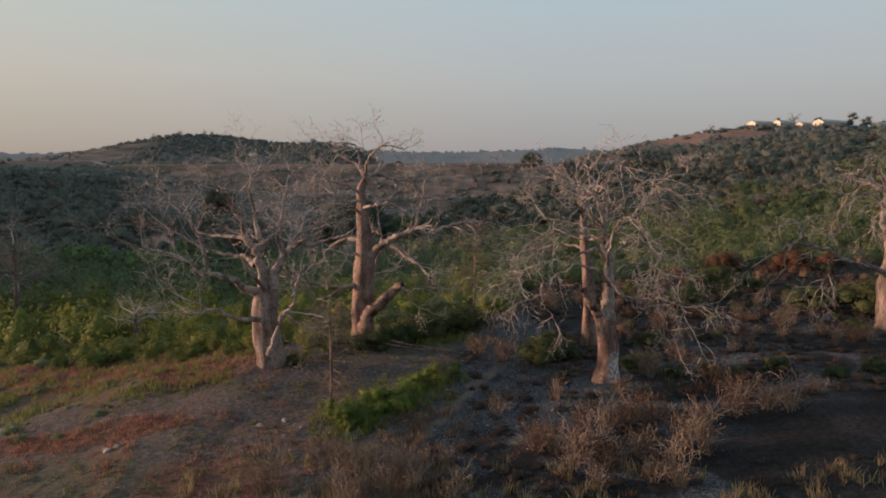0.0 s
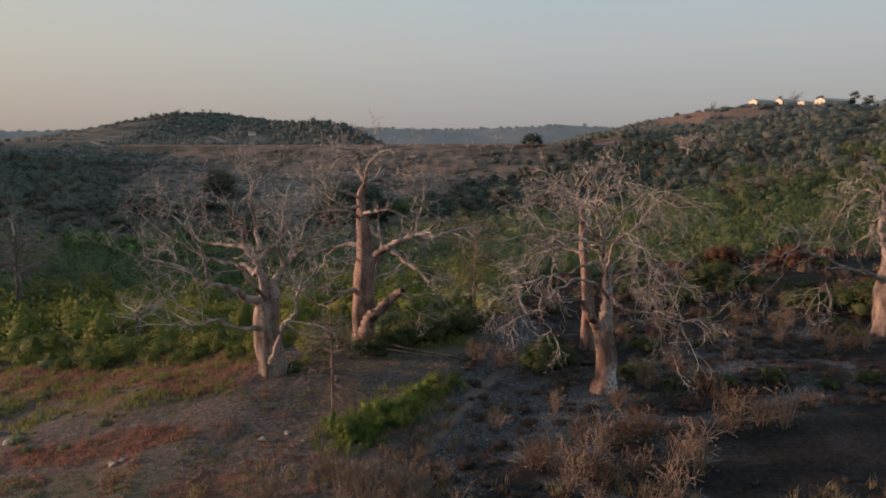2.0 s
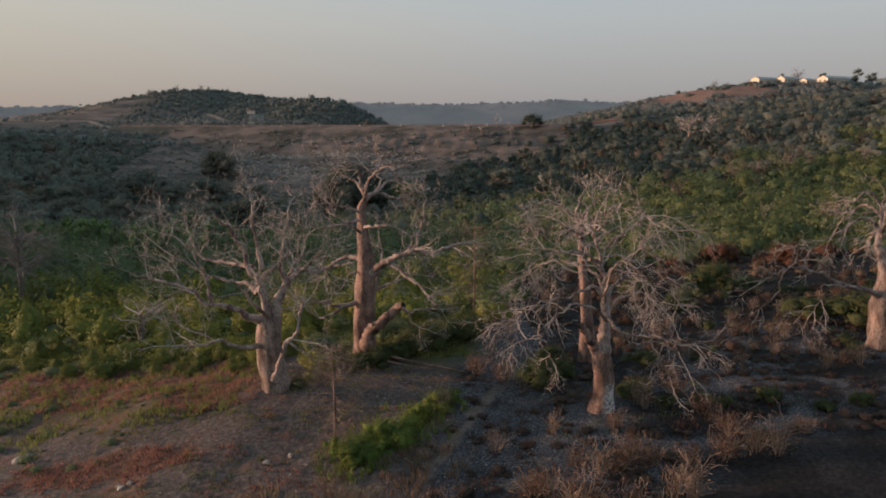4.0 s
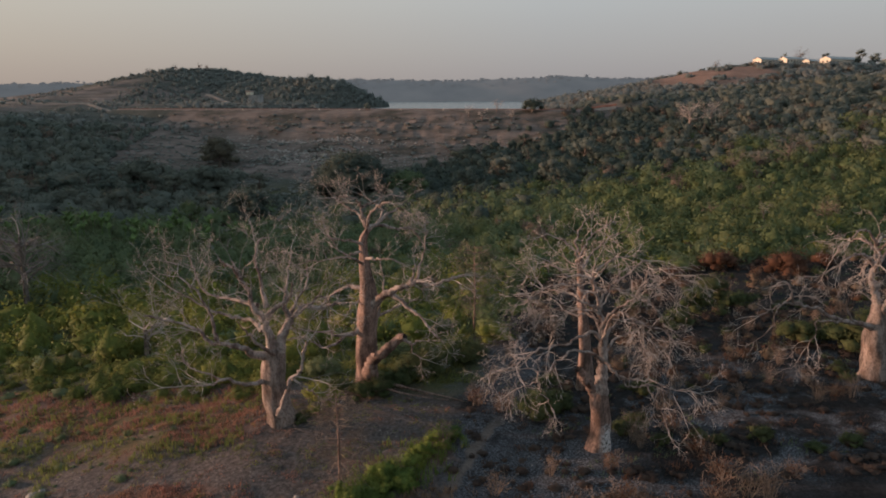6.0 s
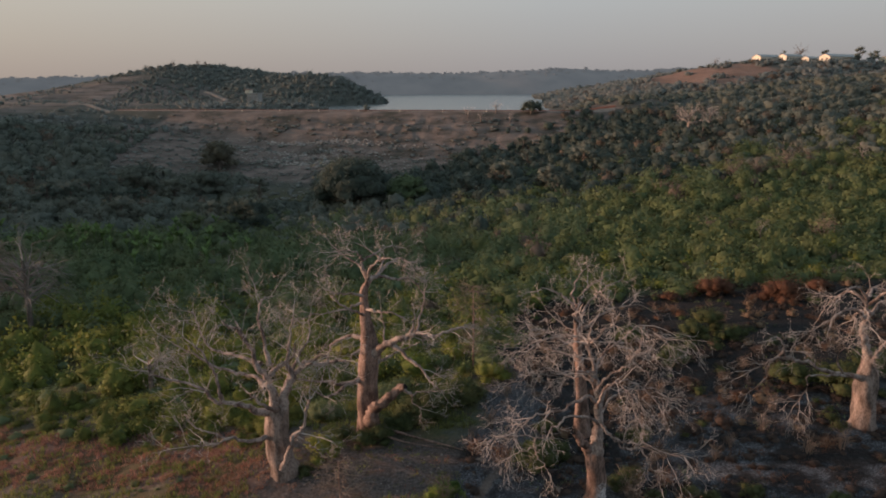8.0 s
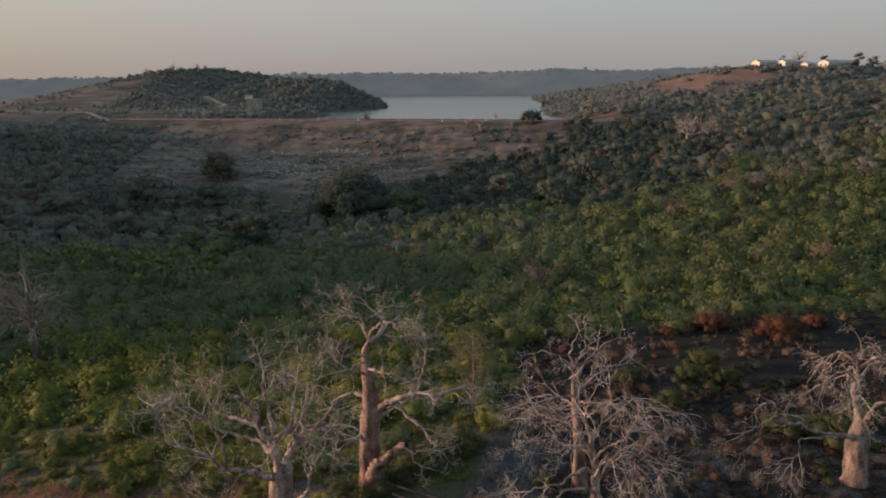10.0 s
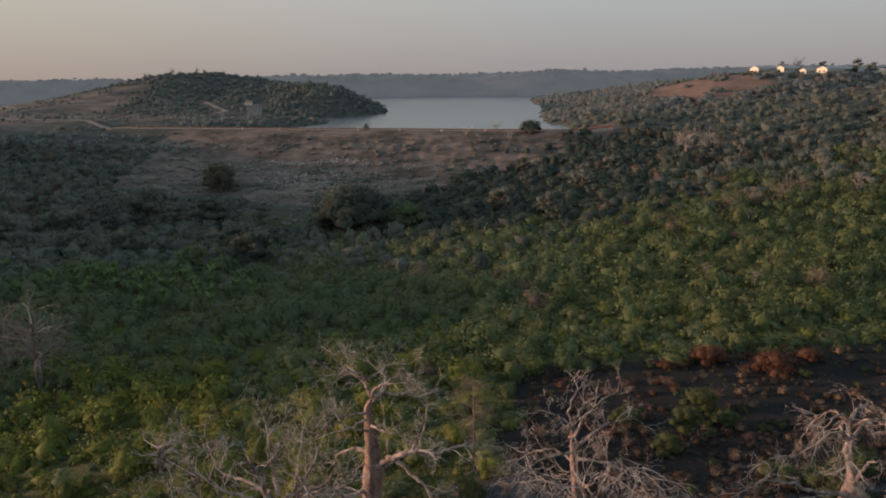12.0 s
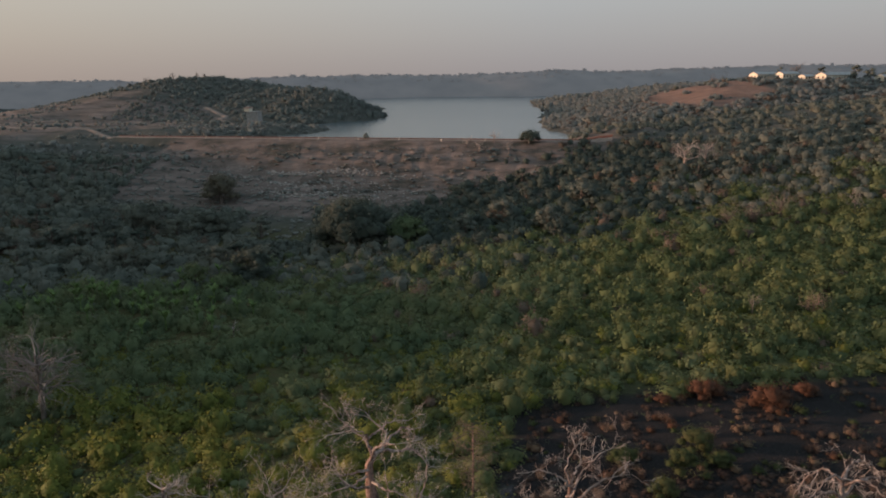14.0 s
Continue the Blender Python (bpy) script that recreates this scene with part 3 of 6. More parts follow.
def grow(b, rs, start, way, length, radius, level, droop, tips):
    """A crooked twig and the twigs on it."""
    n = 6 if level < 2 else 4 if level == 2 else 3
    p, d = np.array(start, dtype=float), way / np.linalg.norm(way)
    line = [p.copy()]
    for k in range(n):
        d = d + rs.normal(0, 0.15 if level < 2 else 0.10, 3) + np.array((0, 0, droop * (0.16 + 0.1 * k / n)))
        d /= np.linalg.norm(d)
        p = p + d * length / n
        line.append(p.copy())
    line = np.array(line)
    rad = np.linspace(radius, max(radius * 0.42, 0.010), n + 1)
    pts, q = tube(line, rad, 5 if level == 1 else 4 if level == 2 else 3)
    b.add(pts, q)
    if level >= tips:
        return
    kids = rs.randint(3, 6) if level == 1 else rs.randint(2, 5) if level == 2 else rs.randint(2, 4)
    for k in range(kids):
        at = rs.uniform(0.3, 1.0) if k else 1.0
        i = min(int(at * n), n - 1)
        fork = rs.normal(0, 1, 3)
        fork -= d * fork.dot(d)
        fork /= np.linalg.norm(fork) + 1e-6
        grow(b, rs, line[i] + (line[i + 1] - line[i]) * (at * n - i), (line[i + 1] - line[i]) / (length / n) * 0.75 + fork * rs.uniform(0.5, 1.0),
             length * rs.uniform(0.42, 0.66), rad[i] * 0.58, level + 1, droop, tips)


def twigs(tree, droop, density=1.0, tips=4, reach=0.36, cap=3.3):
    """The twiggy crown on the limbs laid so far."""
    ob, m = tree
    b = Bundle()
    rs = np.random.RandomState(int(abs(ob.location.x) * 10) + 7)
    for line, r0, r1, length in GROWN[1:]:
        n = max(3, int(length * 1.15 * density))
        for k in range(n):
            at = 1.0 if k == 0 else rs.uniform(0.35, 1.0) ** 0.7
            f = at * (len(line) - 1)
            i = min(int(f), len(line) - 2)
            p, t = line[i] + (line[i + 1] - line[i]) * (f - i), line[i + 1] - line[i]
            t = t / (np.linalg.norm(t) + 1e-9)
            fork = rs.normal(0, 1, 3) + np.array((0, 0, 0.35 + droop * 0.4))
            fork -= t * fork.dot(t)
            fork /= np.linalg.norm(fork) + 1e-6
            r = (r0 + (r1 - r0) * at ** 0.5) * 0.4
            grow(b, rs, p, t * 0.7 + fork * (0.4 if k == 0 else 0.9), min(max(length * reach, 1.3), cap, 11 * r0 + 0.3) * rs.uniform(0.7, 1.2), min(max(r * 0.9, 0.028), 0.068), 1, droop, tips)
    tagged(under(b.make("branchwork", twig_pale), ob), kind="stuff")
    return ob

tree = baobab(-12.2, 49.1, [(0.00, 0.00, 0.00, 1.19), (-0.21, 0.00, 1.18, 1.01), (-0.45, 0.00, 2.65, 0.91), (-0.51, 0.00, 4.11, 0.89), (-0.37, 0.00, 5.24, 0.80), (-0.23, 0.00, 5.86, 0.59)], "pale grey baobab forking low into twisted bare limbs")
limb(tree, [(-0.52, 0.00, 5.55), (-0.58, -0.10, 6.59), (-0.84, -0.20, 7.73), (-1.21, -0.30, 8.86), (-1.73, -0.30, 9.96), (-2.18, -0.30, 10.96), (-2.50, -0.20, 11.65), (-3.06, 0.00, 12.53)], 0.46, 0.06, 0.95)
limb(tree, [(0.05, 0.00, 5.55), (0.24, 0.20, 6.65), (0.79, 0.60, 7.82), (1.52, 0.90, 8.44), (2.73, 1.00, 8.65), (4.00, 0.80, 8.96), (4.88, 0.40, 9.21)], 0.44, 0.1, 0.95)
limb(tree, [(-0.62, -0.20, 8.44), (-0.03, -0.60, 9.13), (0.87, -1.00, 9.73), (1.38, -1.20, 10.25), (1.53, -1.40, 11.24)], 0.26, 0.07, 0.95)
limb(tree, [(0.79, 0.60, 7.88), (0.44, 0.50, 8.92), (0.48, 0.60, 9.97), (0.68, 0.90, 11.37), (1.00, 1.20, 12.77)], 0.24, 0.05, 0.95)
limb(tree, [(-0.68, -0.20, 9.09), (-1.10, 0.40, 10.60), (-1.57, 0.90, 12.79), (-1.33, 1.20, 13.75), (-0.68, 1.40, 13.99)], 0.19, 0.05, 0.95)
limb(tree, [(-0.81, -0.30, 5.30), (-1.71, -0.90, 5.79), (-2.28, -1.40, 6.46), (-3.34, -1.70, 6.97), (-4.40, -1.70, 7.23), (-5.61, -1.50, 8.02), (-7.85, -1.20, 8.58), (-9.30, -1.00, 8.75)], 0.34, 0.06, 0.95)
limb(tree, [(-3.92, -1.70, 7.11), (-4.24, -1.70, 8.64), (-4.81, -1.60, 9.70), (-5.80, -1.40, 10.86), (-6.52, -1.20, 11.72)], 0.16, 0.05, 0.95)
limb(tree, [(-1.08, -0.10, 7.31), (-2.12, 0.80, 7.79), (-3.81, 1.50, 7.96), (-5.55, 1.80, 8.53), (-7.38, 1.80, 9.48), (-8.50, 1.60, 10.29)], 0.22, 0.05, 0.95)
limb(tree, [(-1.36, -0.10, 9.20), (-3.35, 1.50, 9.09), (-5.38, 2.60, 9.03), (-6.80, 3.20, 10.35), (-7.48, 3.80, 12.02)], 0.18, 0.05, 0.95)
limb(tree, [(-1.13, -0.40, 3.47), (-2.12, -1.60, 3.70), (-3.37, -2.80, 4.57), (-4.22, -3.40, 4.55), (-5.78, -4.00, 4.65)], 0.2, 0.05, 0.95)
limb(tree, [(-3.37, -2.80, 4.57), (-4.26, -3.20, 5.11), (-5.21, -3.40, 5.63), (-5.84, -3.60, 6.44)], 0.1, 0.04, 0.95)
limb(tree, [(0.01, -0.90, 1.06), (0.28, -1.10, 1.90), (0.58, -1.20, 2.95), (1.12, -1.20, 3.86), (1.81, -1.20, 4.57), (2.08, -1.20, 5.78), (2.37, -1.30, 6.90)], 0.3, 0.1, 0.95)
limb(tree, [(1.28, -1.20, 3.92), (1.91, -1.60, 3.53), (2.54, -2.00, 3.51), (3.04, -2.20, 3.12)], 0.11, 0.05, 0.95)
limb(tree, [(-0.37, 0.30, 5.70), (-0.30, 1.80, 6.27), (0.16, 3.20, 7.98), (1.02, 4.40, 9.37), (1.38, 5.00, 11.07)], 0.28, 0.05, 0.95)
limb(tree, [(-0.27, -0.50, 5.65), (-0.69, -2.50, 6.81), (-0.89, -4.00, 8.01), (-1.27, -5.00, 9.45)], 0.2, 0.05, 0.95)
limb(tree, [(-2.23, -0.30, 10.96), (-2.85, -1.00, 12.48), (-2.90, -2.00, 12.92), (-3.20, -2.50, 13.41)], 0.16, 0.05, 0.95)
limb(tree, [(1.52, 0.90, 8.46), (2.39, 0.20, 9.20), (3.06, -0.60, 9.99), (3.82, -1.00, 9.73), (3.90, -1.20, 9.07)], 0.13, 0.04, 0.95)
twigs(tree, 0.12, 0.78, cap=2.5)

tree = baobab(-6.6, 56.8, [(0.00, 0.00, 0.00, 1.14), (-0.08, 0.00, 1.21, 0.95), (-0.02, 0.00, 3.13, 0.90), (0.10, 0.00, 5.04, 0.87), (0.19, 0.00, 6.92, 0.82), (0.26, 0.00, 8.56, 0.70), (0.08, 0.00, 10.31, 0.49), (-0.03, 0.00, 11.81, 0.38), (-0.04, 0.00, 12.96, 0.32), (0.43, 0.00, 13.87, 0.27)], "tall bare baobab with thick pinkish stem and broken side limb")
limb(tree, [(0.70, -0.30, 7.43), (1.38, -0.80, 8.24), (2.33, -1.20, 8.93), (3.49, -1.50, 9.46), (4.51, -1.70, 9.71), (5.64, -1.90, 9.59), (7.43, -2.00, 10.14), (8.43, -2.10, 10.46)], 0.42, 0.1, 0.95)
limb(tree, [(2.21, -1.10, 8.64), (3.41, -1.60, 7.97), (4.75, -2.40, 7.04), (5.51, -2.80, 6.06), (6.53, -3.20, 5.15)], 0.26, 0.05, 0.95)
limb(tree, [(0.25, -1.00, 1.50), (0.45, -1.60, 2.20), (0.75, -1.80, 2.86), (1.35, -2.00, 3.50), (2.37, -2.30, 4.39), (3.02, -2.50, 5.15), (3.43, -2.80, 5.50)], 0.60, 0.28, 0.95)
limb(tree, [(3.39, -3.00, 5.29), (3.99, -3.10, 5.02), (4.88, -3.20, 5.37), (5.98, -3.50, 5.38)], 0.13, 0.05, 0.95)
limb(tree, [(3.78, -3.00, 5.16), (4.10, -3.20, 4.36), (4.77, -3.40, 3.84)], 0.08, 0.04, 0.95)
limb(tree, [(-0.57, -0.30, 5.13), (-1.27, -0.80, 5.04), (-2.27, -1.30, 5.22), (-3.88, -1.80, 5.70), (-5.79, -2.30, 6.05)], 0.28, 0.05, 0.95)
limb(tree, [(-1.48, -0.90, 5.03), (-2.61, -1.40, 4.45), (-3.64, -1.80, 4.43), (-4.71, -2.20, 5.31), (-6.18, -2.50, 5.16)], 0.16, 0.05, 0.95)
limb(tree, [(-0.31, 0.00, 8.80), (-1.67, 0.60, 8.73), (-2.84, 1.20, 7.90), (-3.53, 1.60, 6.75)], 0.24, 0.05, 0.95)
limb(tree, [(-0.44, 0.00, 7.75), (-0.99, -0.80, 7.46), (-1.66, -1.40, 6.55)], 0.12, 0.05, 0.95)
limb(tree, [(-0.03, 0.00, 11.93), (-0.73, -0.80, 11.99), (-1.75, -1.60, 11.95), (-3.40, -2.40, 11.90), (-4.61, -3.00, 11.59)], 0.15, 0.04, 0.95)
limb(tree, [(0.39, 0.00, 13.83), (0.10, -0.20, 14.56), (-0.18, -0.30, 15.24), (-0.01, -0.30, 15.87), (-0.70, -0.50, 16.40), (-2.04, -0.60, 16.58)], 0.22, 0.04, 0.95)
limb(tree, [(0.37, 0.10, 13.83), (0.94, 0.40, 14.00), (1.87, 0.90, 13.72), (3.00, 1.40, 13.56), (4.05, 1.70, 13.18), (5.10, 2.00, 11.70)], 0.25, 0.05, 0.95)
limb(tree, [(-0.01, -0.30, 15.73), (1.00, 0.60, 16.04), (2.09, 1.40, 16.45), (3.46, 2.00, 16.18)], 0.13, 0.04, 0.95)
limb(tree, [(0.94, 0.40, 14.00), (1.37, 1.40, 15.01), (0.50, 2.00, 15.76), (-0.63, 2.60, 16.43)], 0.14, 0.04, 0.95)
limb(tree, [(0.43, 0.00, 13.87), (-0.43, 0.80, 14.78), (-1.69, 1.60, 15.48), (-2.95, 2.20, 16.42)], 0.16, 0.05, 0.95)
limb(tree, [(0.34, 0.00, 13.99), (0.72, -1.20, 15.23), (1.60, -2.20, 16.10), (2.54, -3.00, 16.51)], 0.16, 0.05, 0.95)
limb(tree, [(-0.00, 0.00, 12.50), (-0.64, -1.40, 13.01), (-1.61, -2.40, 13.27), (-2.59, -3.00, 13.93)], 0.16, 0.05, 0.95)
limb(tree, [(0.88, 0.40, 14.00), (1.81, 1.80, 14.78), (2.69, 2.80, 15.01), (3.86, 3.40, 14.53)], 0.16, 0.05, 0.95)
limb(tree, [(4.33, -1.60, 9.76), (4.74, -1.70, 11.23), (4.97, -1.60, 12.68), (5.30, -1.30, 13.90)], 0.15, 0.05, 0.95)
limb(tree, [(3.87, -1.50, 9.60), (4.04, -1.00, 10.62), (4.21, -0.80, 11.06)], 0.14, 0.07, 0.95)
limb(tree, [(1.01, 0.40, 6.27), (1.18, 1.20, 7.23), (1.59, 2.20, 8.56), (1.05, 3.00, 10.18)], 0.14, 0.05, 0.95)
limb(tree, [(-0.03, -0.20, 10.90), (-0.64, -1.60, 11.68), (-1.59, -2.60, 12.62), (-2.34, -3.20, 13.94)], 0.15, 0.05, 0.95)
limb(tree, [(0.27, 0.60, 5.41), (1.04, 2.50, 5.58), (2.53, 4.00, 5.85), (4.24, 5.00, 6.34)], 0.2, 0.05, 0.95)
limb(tree, [(0.10, -0.20, 11.36), (1.15, -1.50, 11.67), (2.46, -2.50, 11.95), (3.80, -3.00, 11.32)], 0.14, 0.05, 0.95)
twigs(tree, 0.02, 0.9, cap=1.9)

tree = baobab(10.6, 44.3, [(0.00, 0.00, 0.00, 0.93), (0.10, 0.00, 0.89, 0.74), (0.07, 0.00, 2.07, 0.67), (-0.08, 0.00, 3.39, 0.64), (-0.19, 0.00, 4.19, 0.57), (-0.10, 0.00, 4.85, 0.42)], "bare baobab with drooping twigs and a whitened scorched foot")
limb(tree, [(-0.08, 0.00, 4.34), (0.03, 0.00, 5.28), (0.07, 0.10, 6.42), (-0.04, 0.10, 7.57), (-0.21, 0.00, 8.72), (-0.38, 0.00, 9.71), (-0.49, -0.10, 10.57), (-0.82, -0.20, 11.69), (-0.98, -0.30, 12.67), (-0.85, -0.40, 13.49)], 0.86, 0.06, 0.58)
limb(tree, [(-0.30, -0.10, 3.86), (-0.59, -0.20, 4.53), (-0.97, -0.40, 5.15), (-1.38, -0.60, 5.70), (-1.74, -0.80, 6.25)], 0.34, 0.25, 0.58)
limb(tree, [(0.02, 0.00, 6.65), (0.30, -0.50, 6.53), (0.70, -0.90, 6.07), (1.27, -1.20, 5.47), (1.98, -1.40, 5.19), (2.63, -1.50, 5.38), (3.39, -1.70, 5.26), (4.27, -1.80, 4.83)], 0.24, 0.05, 0.58)
limb(tree, [(0.89, -1.00, 5.85), (1.70, -1.60, 5.82), (2.74, -2.20, 5.89), (3.97, -2.60, 5.53), (5.02, -3.00, 5.60)], 0.14, 0.05, 0.58)
limb(tree, [(2.63, -1.50, 5.38), (2.94, -1.70, 4.60), (3.50, -1.80, 3.65), (4.09, -1.90, 2.34)], 0.1, 0.04, 0.58)
limb(tree, [(-0.00, 0.10, 7.28), (0.46, 0.50, 8.37), (1.21, 0.90, 8.86), (2.19, 1.30, 8.83), (2.95, 1.60, 8.21), (3.48, 1.80, 7.14)], 0.26, 0.05, 0.58)
limb(tree, [(2.19, 1.30, 8.80), (3.43, 1.80, 8.47), (4.77, 2.20, 7.67), (5.77, 2.40, 6.58)], 0.13, 0.04, 0.58)
limb(tree, [(-0.21, 0.00, 8.79), (0.31, -0.60, 10.06), (1.08, -1.00, 10.76), (1.79, -1.30, 11.47), (2.10, -1.50, 12.52), (2.23, -1.60, 13.40)], 0.22, 0.05, 0.58)
limb(tree, [(1.75, -1.30, 11.43), (2.57, -1.70, 10.83), (3.24, -2.00, 10.08), (3.62, -2.20, 9.02)], 0.1, 0.04, 0.58)
limb(tree, [(-0.04, 0.00, 7.73), (-0.92, -0.70, 8.82), (-2.03, -1.40, 8.85), (-3.06, -1.90, 8.51), (-4.38, -2.20, 8.32), (-5.54, -2.40, 7.71), (-6.74, -2.50, 6.78)], 0.26, 0.05, 0.58)
limb(tree, [(0.00, -0.10, 6.46), (-1.00, -1.20, 7.50), (-2.43, -2.20, 7.87), (-3.46, -2.80, 7.50), (-4.15, -3.00, 7.01), (-5.36, -3.20, 7.24), (-6.81, -3.30, 7.17)], 0.2, 0.04, 0.58)
limb(tree, [(-4.67, -3.00, 7.01), (-4.79, -3.00, 6.33), (-5.58, -3.00, 6.07), (-6.37, -3.00, 5.59)], 0.09, 0.04, 0.58)
limb(tree, [(-4.66, -3.00, 6.33), (-4.52, -3.00, 5.66), (-3.91, -3.00, 4.92), (-3.63, -3.00, 4.30)], 0.08, 0.04, 0.58)
limb(tree, [(-0.28, 0.00, 9.15), (-0.83, 0.80, 9.48), (-1.62, 1.50, 9.36), (-2.70, 2.00, 9.60), (-3.96, 2.40, 9.29), (-5.10, 2.60, 8.37)], 0.2, 0.05, 0.58)
limb(tree, [(-0.38, 0.00, 9.71), (-1.07, -0.20, 10.51), (-1.78, -0.50, 11.51), (-2.41, -0.70, 12.21), (-3.10, -0.80, 12.76), (-3.74, -0.90, 13.38)], 0.2, 0.05, 0.58)
limb(tree, [(-0.48, -0.10, 10.36), (0.21, 0.30, 11.44), (1.32, 0.60, 12.06), (2.71, 0.90, 13.03), (3.63, 1.10, 12.74), (4.55, 1.20, 12.16)], 0.18, 0.05, 0.58)
limb(tree, [(0.02, 0.10, 6.42), (0.79, 1.60, 7.02), (2.33, 3.00, 7.24), (4.15, 4.00, 6.77), (5.59, 4.50, 5.58)], 0.22, 0.04, 0.58)
limb(tree, [(-0.09, -0.10, 7.60), (-0.54, -2.00, 9.00), (-0.34, -3.20, 10.34), (0.34, -4.00, 10.94), (0.95, -4.60, 10.24)], 0.2, 0.04, 0.58)
limb(tree, [(-0.10, 0.10, 8.14), (-0.24, 1.80, 9.06), (-1.50, 3.00, 10.27), (-3.03, 3.80, 10.65), (-4.33, 4.20, 10.00)], 0.2, 0.04, 0.58)
limb(tree, [(-0.38, 0.00, 9.85), (0.64, 2.00, 10.51), (1.59, 3.00, 11.61), (2.99, 3.80, 12.16)], 0.15, 0.04, 0.58)
limb(tree, [(-0.42, 0.00, 10.13), (-1.67, -2.00, 11.29), (-2.67, -3.00, 11.76), (-3.97, -3.80, 11.57)], 0.15, 0.04, 0.58)
limb(tree, [(-0.75, -0.20, 11.55), (-1.32, 0.50, 12.49), (-2.23, 1.00, 13.03), (-2.88, 1.40, 13.44)], 0.12, 0.04, 0.58)
limb(tree, [(-0.91, -0.20, 12.25), (-0.38, -0.80, 13.10), (0.18, -1.20, 13.92), (0.67, -1.40, 13.79)], 0.12, 0.04, 0.58)
twigs(tree, -0.25, 0.85, cap=2.1)

tree = baobab(11.9, 55.1, [(0.00, 0.00, 0.00, 0.85), (-0.10, 0.00, 1.63, 0.63), (-0.21, 0.00, 3.81, 0.49), (-0.45, 0.00, 6.27, 0.40), (-0.70, 0.00, 8.10, 0.32), (-0.83, 0.00, 9.62, 0.27), (-0.87, 0.00, 11.73, 0.20)], "slender bare baobab with a straight orange-brown stem")
limb(tree, [(-0.80, 0.00, 11.13), (-0.69, 0.20, 12.03), (0.11, 0.50, 12.93), (1.37, 0.80, 13.84)], 0.2, 0.05, 0.75)
limb(tree, [(-0.86, 0.00, 11.13), (-1.57, -0.50, 12.04), (-2.54, -0.80, 12.93), (-3.91, -1.00, 13.51)], 0.2, 0.05, 0.75)
limb(tree, [(-0.73, 0.00, 9.32), (0.85, 0.80, 10.19), (2.55, 1.50, 10.78), (4.54, 2.00, 11.07)], 0.2, 0.05, 0.75)
limb(tree, [(-0.72, 0.00, 9.02), (-2.21, -1.00, 9.38), (-3.78, -1.60, 9.27), (-5.29, -2.00, 8.42)], 0.2, 0.05, 0.75)
limb(tree, [(-0.65, 0.00, 8.41), (0.66, -1.50, 8.97), (2.16, -2.50, 9.04), (3.71, -3.20, 8.38)], 0.18, 0.05, 0.75)
limb(tree, [(-0.59, 0.20, 7.78), (-1.65, 2.00, 7.93), (-3.39, 3.00, 7.69), (-4.90, 3.60, 6.33)], 0.18, 0.05, 0.75)
limb(tree, [(-0.74, 0.20, 10.22), (0.48, 2.00, 11.07), (1.94, 3.00, 12.15), (3.72, 3.80, 12.78)], 0.18, 0.05, 0.75)
limb(tree, [(-0.82, -0.20, 10.24), (-1.55, -2.00, 11.48), (-0.92, -3.00, 12.50), (-1.62, -3.60, 13.48)], 0.18, 0.05, 0.75)
limb(tree, [(-0.86, 0.00, 11.43), (-1.07, 0.60, 12.33), (-0.67, 1.20, 13.39), (0.01, 1.60, 14.31)], 0.18, 0.05, 0.75)
twigs(tree, -0.15, 0.8, cap=1.8)

tree = baobab(34.5, 53.1, [(0.00, 0.00, 0.00, 1.14), (0.01, 0.00, 0.91, 0.95), (-0.03, 0.00, 2.28, 0.89), (-0.12, 0.00, 3.84, 0.91), (-0.14, 0.00, 4.80, 0.78), (-0.18, 0.00, 5.75, 0.57), (-0.29, 0.00, 6.51, 0.44)], "bottle-shaped bare grey baobab on burnt ground")
limb(tree, [(-0.24, 0.00, 6.13), (-0.52, 0.00, 7.26), (-0.79, 0.00, 8.38), (-0.80, 0.00, 9.40), (-0.67, 0.00, 10.41), (-0.93, 0.00, 11.41), (-0.86, 0.00, 12.23)], 0.5, 0.08, 0.78)
limb(tree, [(0.22, 0.00, 4.79), (0.03, -0.40, 5.71), (-0.04, -0.80, 6.80), (0.31, -1.00, 7.43), (0.91, -1.30, 8.00), (1.61, -1.60, 7.83), (2.32, -1.80, 6.80)], 0.28, 0.06, 0.78)
limb(tree, [(-0.81, -0.40, 4.68), (-2.02, -1.00, 5.21), (-3.59, -1.50, 5.65), (-5.64, -1.90, 6.55), (-7.35, -2.10, 7.08), (-8.18, -2.20, 7.74), (-8.50, -2.20, 8.64), (-8.95, -2.20, 8.95)], 0.34, 0.06, 0.78)
limb(tree, [(-7.35, -2.10, 7.08), (-9.00, -2.30, 7.27), (-10.28, -2.40, 6.78), (-11.27, -2.50, 5.95)], 0.14, 0.04, 0.78)
limb(tree, [(-8.23, -2.20, 7.74), (-8.79, -1.60, 6.70), (-9.18, -1.30, 5.00), (-10.33, -1.20, 3.74)], 0.13, 0.04, 0.78)
limb(tree, [(-1.76, -0.90, 4.98), (-3.56, -2.00, 6.00), (-4.74, -2.60, 7.33), (-4.22, -3.00, 8.22), (-3.29, -3.30, 8.08)], 0.14, 0.04, 0.78)
limb(tree, [(-2.01, -1.00, 5.12), (-4.44, -2.40, 5.76), (-6.59, -3.20, 5.96), (-6.86, -3.50, 5.18), (-7.64, -3.70, 4.10)], 0.14, 0.04, 0.78)
limb(tree, [(-0.79, 0.00, 9.31), (-2.30, -0.60, 10.56), (-3.68, -1.20, 10.61), (-4.86, -1.60, 10.02), (-6.23, -1.80, 9.20)], 0.2, 0.05, 0.78)
